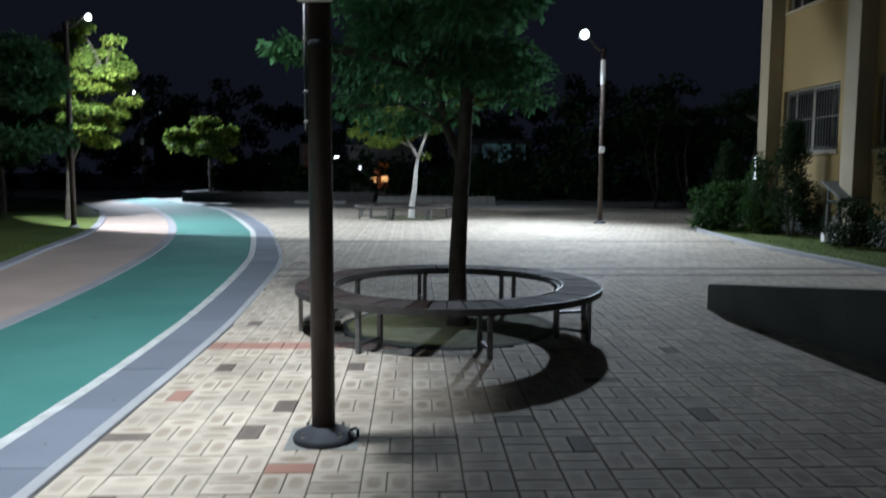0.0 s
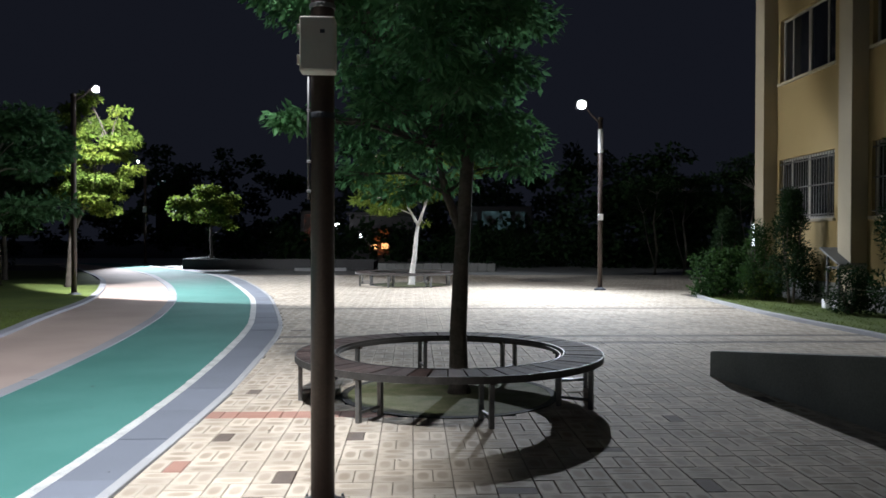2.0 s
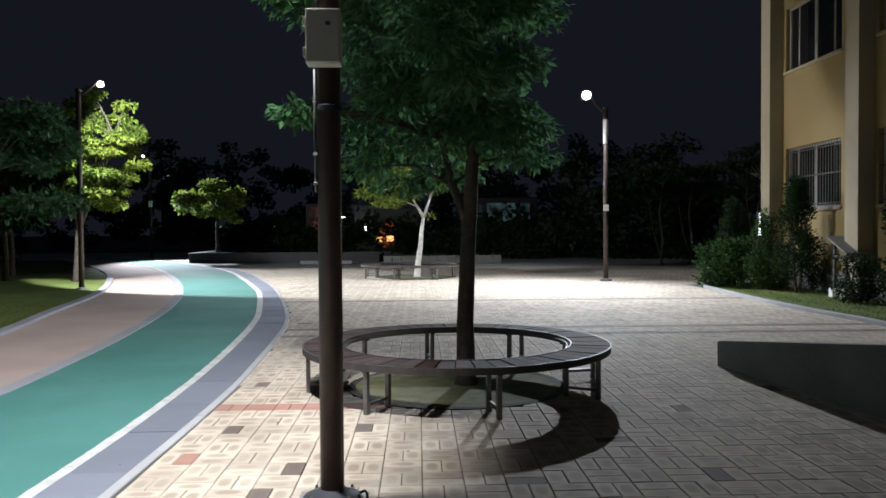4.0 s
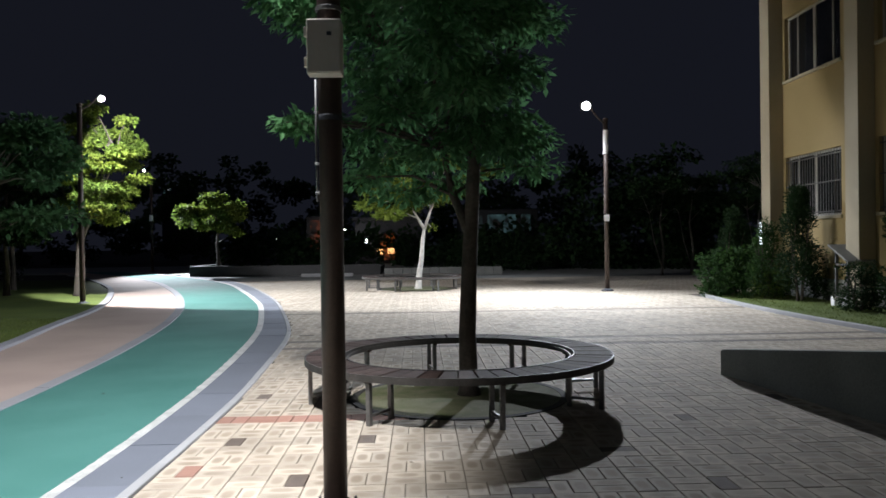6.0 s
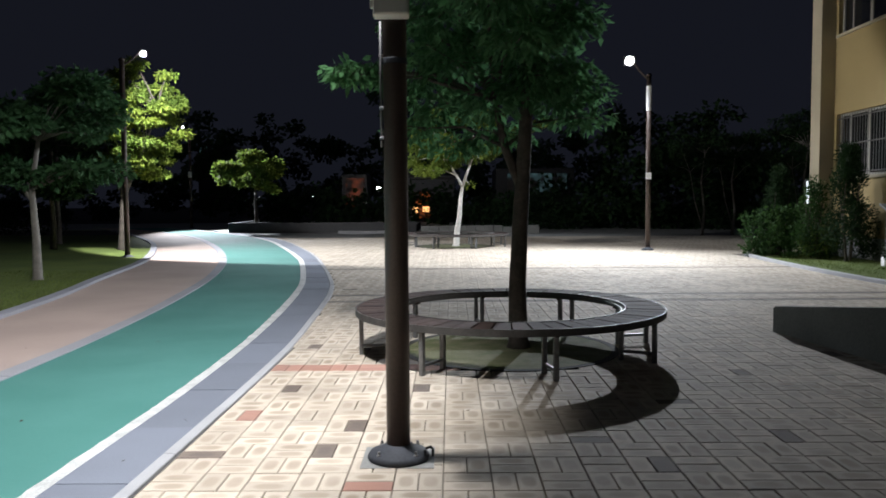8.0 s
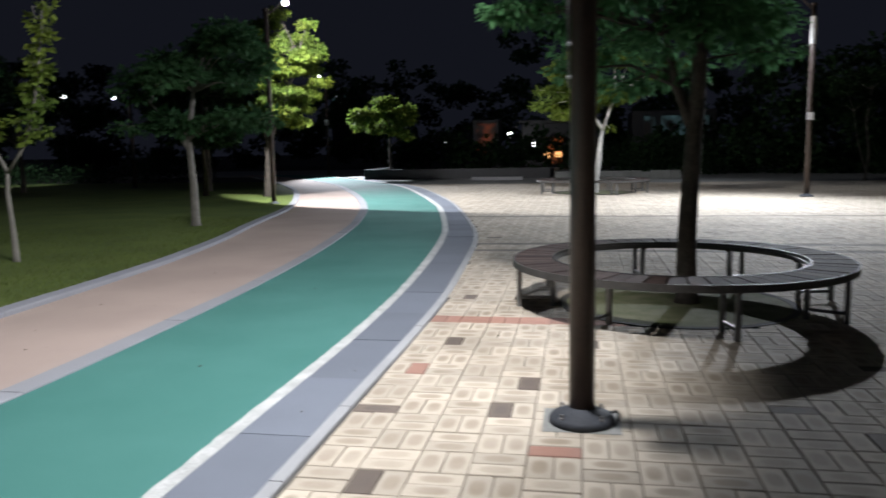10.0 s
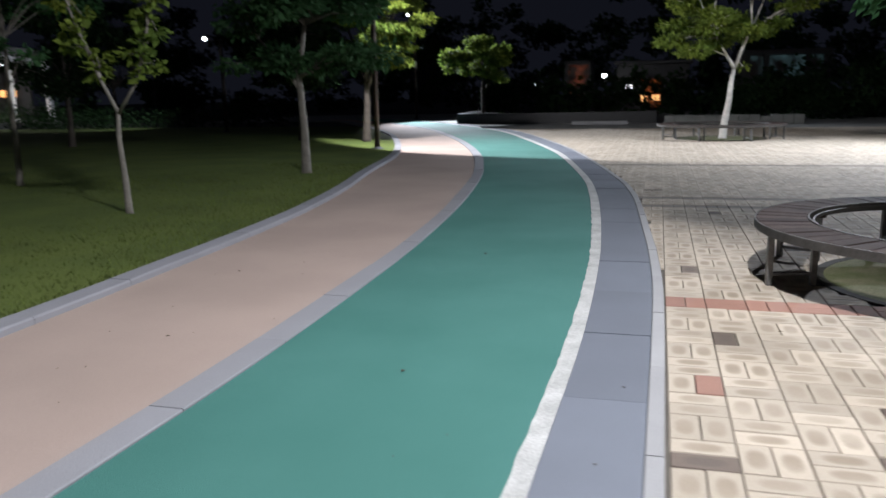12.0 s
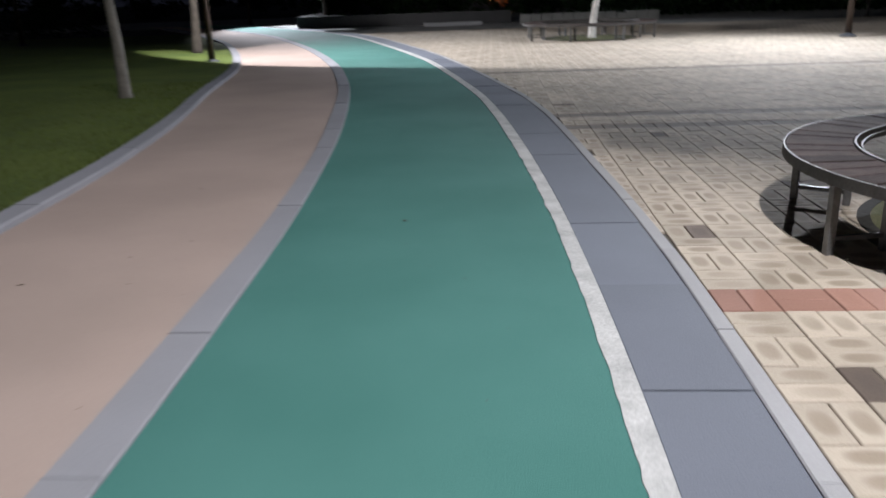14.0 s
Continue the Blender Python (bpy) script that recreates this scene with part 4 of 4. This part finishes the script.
for x, w in ((-2.1, 0.8), (-0.9, 2.2), (1.7, 0.7)):
    part("window", boxes(((x, -0.1, 2.2), (x + w, -0.01, 3.6)), bevel=0.02), TEAL, hall, "dim teal window")
for x, z, w in ((-40.5, 6.3, 0.5), (-10.1, 1.96, 0.3), (-5.5, 2.5, 0.3), (-3.97, 1.72, 0.5)):
    far = thing("street_lamp", "distant street lamp with a white light", "lamp post", (x, 56.5, 0), group="distant street lamps")
    z = 1.49 + (z - 1.49) * 55.8 / 59.3
    part("pole", tube(bmesh.new(), [(0, 0.1, 0), (0, 0.1, z)], [0.05, 0.04], 8), M_BLACK, far)
    part("head", boxes(((-w / 2, -0.05, z - 0.12), (w / 2, 0.12, z + 0.12)), bevel=0.03), M_HEADW, far, "lit white lamp head")
tower = thing("apartment_block", "far apartment block with a few lit windows", "building", (-58, 190, 0))
part("wall", boxes(((-4, 0, 0), (4, 12, 16)), bevel=0.1), M_BLACK, tower)
lights = random.Random(9)
for _ in range(16):
    x, z = lights.randrange(-7, 6) * 0.5, 12.6 + lights.randrange(0, 5) * 0.75
    part("window", boxes(((x, -0.1, z), (x + 0.4, -0.01, z + 0.5))), TEAL if lights.random() < 0.6 else DIM, tower, "small lit window")

# ---- pavilion behind the lawn ----
pav = thing("pavilion", "white open pavilion with columns and a flat eave", "pavilion", (-36.5, 38.0, 0))
part("floor", boxes(((-5, -2.5, -0.05), (1.0, 2.5, 0.35)), bevel=0.02), M_CONC, pav)
part("roof", boxes(((-5.4, -3, 3.55), (1.4, 3, 3.85)), bevel=0.05), M_LABEL, pav, "white flat eave")
part("roof_top", boxes(((-4.4, -2.2, 3.85), (0.4, 2.2, 4.4)), bevel=0.2), M_CONC, pav)
for x in (-4.6, -2.0, 0.6):
    for y in (-2.2, 2.2):
        part("column", lathe([(0.24, 0.35), (0.24, 0.5), (0.19, 0.54), (0.17, 3.3), (0.24, 3.4), (0.24, 3.55)], 16), M_LABEL, pav, "white column", True).location = (x, y, 0)
for k in range(6):
    part("lit_window", boxes(((-4.4 + k * 0.42, 2.5, 1.75), (-4.12 + k * 0.42, 2.56, 2.15)), bevel=0.01), WINDOW, pav, "small warm lit window behind the columns")
part("back_wall", boxes(((-5.0, 2.561, 0.35), (-1.0, 2.7, 3.5)), bevel=0.01), M_BLACK, pav)
part("ceiling_lamp", boxes(((-2.2, -0.6, 3.45), (-0.2, 0.6, 3.545)), bevel=0.02), glow("lit_pavilion_lamp", (1.0, 0.97, 0.9), 18), pav, "lit ceiling lamp")

# ---- fallen leaves ----
def fallen_leaf(at, turn, size, material):
    bm = bmesh.new()
    rim = [(0, 0, 0.001), (0.3, 0.22, 0.10), (0.62, 0.2, 0.16), (1, 0, 0.04), (0.62, -0.2, 0.2), (0.3, -0.22, 0.06)]
    v = [bm.verts.new((x * size, y * size, z * size)) for x, y, z in rim]
    mid = bm.verts.new((0.5 * size, 0, 0.03 * size))
    for k in range(6):
        bm.faces.new((v[k], v[(k + 1) % 6], mid))
    ob = tagged(part("fallen_leaf", bm, material), "small dry brown leaf lying on the paving", "leaf", "fallen leaves")
    ob.matrix_basis = pose(*at, 0, 0, turn)
    return ob


M_DRY = mat("dry_brown_leaf", (0.075, 0.05, 0.03), 0.9, 0, 0.3, 30, 0.2, 90)
drop = random.Random(33)
for x, y in ((-4.62, 5.95), (-4.75, 5.4), (-3.1, 5.7), (-2.05, 5.7), (-5.1, 7.6), (-3.3, 8.6), (-1.2, 6.75), (-0.2, 5.9), (-4.9, 9.5), (0.9, 6.2), (1.9, 5.4), (-0.55, 17.9), (0.6, 19.5), (-2.1, 4.9), (-1.4, 13.2), (2.6, 8.4)):
    fallen_leaf((x, y, 0.007), drop.uniform(0, 360), drop.uniform(0.022, 0.04), M_DRY)

for _ in range(26):
    y = drop.uniform(4.6, 10.5)
    fallen_leaf((drop.uniform(-5.3, -2.5), y, 0.007), drop.uniform(0, 360), drop.uniform(0.012, 0.022), M_DRY)

# ---- paving of the plaza, last ----
bm = ribbon(X_FIELD, lambda y: 7.0 if y < 21.4 else 30.0, -4, 21.4, -0.014, 0.8, wide=4)
plaza_floor = tagged(part("pavement", bm, M_JOINT), "plaza paving of pale basket-weave concrete pavers", "pavement", kind="structure")
tagged(part("pavement_far", ribbon(X_FIELD, lambda y: 30.0, 21.4, PLAZA_END, -0.014, 0.8, wide=8), M_JOINT), "plaza paving beyond the lamp post", "pavement", kind="structure")
tagged(part("far_road", ribbon(lambda y: -30.0 if y > 46 else X_EDGE(y) + 0.08, lambda y: 34.0, PLAZA_END + 0.01, 60, -0.02, 1.0, wide=6), M_CONC), "unlit asphalt beyond the plaza", "road", kind="structure")

MOD, X0, Y0 = 0.25, -1.84, 5.705
DARK = {(0, -3, 0), (1, 3, 0), (0, 10, 1), (5, 3, 0), (3, -1, 1), (3, -3, 0), (1, -7, 0), (14, -2, 0), (9, -2, 0), (12, 1, 1), (4, 14, 0), (15, 5, 1), (2, 22, 0), (20, 8, 0), (-1, 30, 1), (10, -4, 1)}
RED = {(0, 0, 1), (4, -5, 0)}


def paver_verts(x0, x1, y0, y1, z):
    b, c = (0.0022, 0.006) if y0 < 12 else (0.0004, 0.0016)
    a = [(x0 + b, y0 + b), (x1 - b, y0 + b), (x1 - b, y1 - b), (x0 + b, y1 - b)]
    t = [(x0 + c, y0 + c), (x1 - c, y0 + c), (x1 - c, y1 - c), (x0 + c, y1 - c)]
    return [(x, y, -0.016) for x, y in a] + [(x, y, z - 0.005) for x, y in a] + [(x, y, z) for x, y in t]


PAVER_FACES = [(8, 9, 10, 11)] + [(4 + k, 4 + (k + 1) % 4, 8 + (k + 1) % 4, 8 + k) for k in range(4)] + [(k, (k + 1) % 4, 4 + (k + 1) % 4, 4 + k) for k in range(4)]


def paver_mesh(name, blocks, material):
    verts, faces, uvs = [], [], []
    for x0, x1, y0, y1, z in blocks:
        o = len(verts)
        p = paver_verts(x0, x1, y0, y1, z)
        verts += [(max(x, X_FIELD(y) + 0.004), y, h) for x, y, h in p] if x0 < X_FIELD(y0) + 0.01 or x0 < X_FIELD(y1) + 0.01 else p
        for f in PAVER_FACES:
            faces.append(tuple(o + k for k in f))
            uvs += [((p[k][0] - x0) / (x1 - x0), (p[k][1] - y0) / (y1 - y0)) for k in f]
    me = bpy.data.meshes.new(name)
    me.from_pydata(verts, [], faces)
    layer = me.uv_layers.new(name="UVMap")
    layer.data.foreach_set("uv", np.array(uvs, dtype=np.float32).ravel())
    me.materials.append(material)
    return me


rng = random.Random(15)
field, bands, single = [], [], 0
shared = {}
for j in range(-38, 109):
    y0 = Y0 + j * MOD
    if y0 > PLAZA_END - 0.3:
        break
    right = 7.0 if y0 < 21.3 else 24.0
    i = math.floor((X_FIELD(y0 + MOD) - X0) / MOD) - 1
    while X0 + i * MOD < right - 0.05:
        x0 = X0 + i * MOD
        upright = (i + j) % 2 == 0
        for h in (0, 1):
            bx0, bx1 = (x0 + h * 0.125, x0 + h * 0.125 + 0.125) if upright else (x0, x0 + MOD)
            by0, by1 = (y0, y0 + MOD) if upright else (y0 + h * 0.125, y0 + h * 0.125 + 0.125)
            cx, cy = (bx0 + bx1) / 2, (by0 + by1) / 2
            if bx1 < max(X_FIELD(by0), X_FIELD(by1)) + 0.03:
                continue
            if math.hypot(cx - BENCH[0], cy - BENCH[1]) < 1.0 or math.hypot(cx - BENCH_FAR[0], cy - BENCH_FAR[1]) < FAR_SCALE:
                continue
            z = rng.uniform(-0.002, 0.002)
            red = (i, j, h) in RED or (j == 6 and cx < 0.2)
            dark = (i, j, h) in DARK
            near = -1.95 < cx < 0.25 and 3.7 < cy < 7.5 and single < 296
            whole = bx0 > max(X_FIELD(by0), X_FIELD(by1)) + 0.012
            if j in (24, 27, 46) and not dark:
                bands.append((bx0, bx1, by0, by1, z - 0.002))
            elif red or dark or near:
                kind = M_PAVRED if red else M_PAVDARK if dark else M_PAVER
                if whole:
                    key = (kind.name, upright)
                    if key not in shared:
                        sx, sy = (bx1 - bx0) / 2, (by1 - by0) / 2
                        me = paver_mesh("brick", [(50 - sx, 50 + sx, -sy, sy, 0)], kind)
                        me.transform(Matrix.Translation((-50, 0, 0)))
                        shared[key] = me
                    part("brick", shared[key], kind, plaza_floor).location = (cx, cy, z)
                else:
                    part("brick", paver_mesh("brick", [(bx0, bx1, by0, by1, z)], kind), kind, plaza_floor)
                single += 1
            else:
                field.append((bx0, bx1, by0, by1, z))
        i += 1
pavers = part("pavers", paver_mesh("pavers", field, M_PAVERS), M_PAVERS, plaza_floor)
pavers["kind"] = "stuff"
band = part("band_pavers", paver_mesh("band_pavers", bands, M_PAVBAND), M_PAVBAND, plaza_floor, "brownish paver rows across the plaza")
band["kind"] = "stuff"
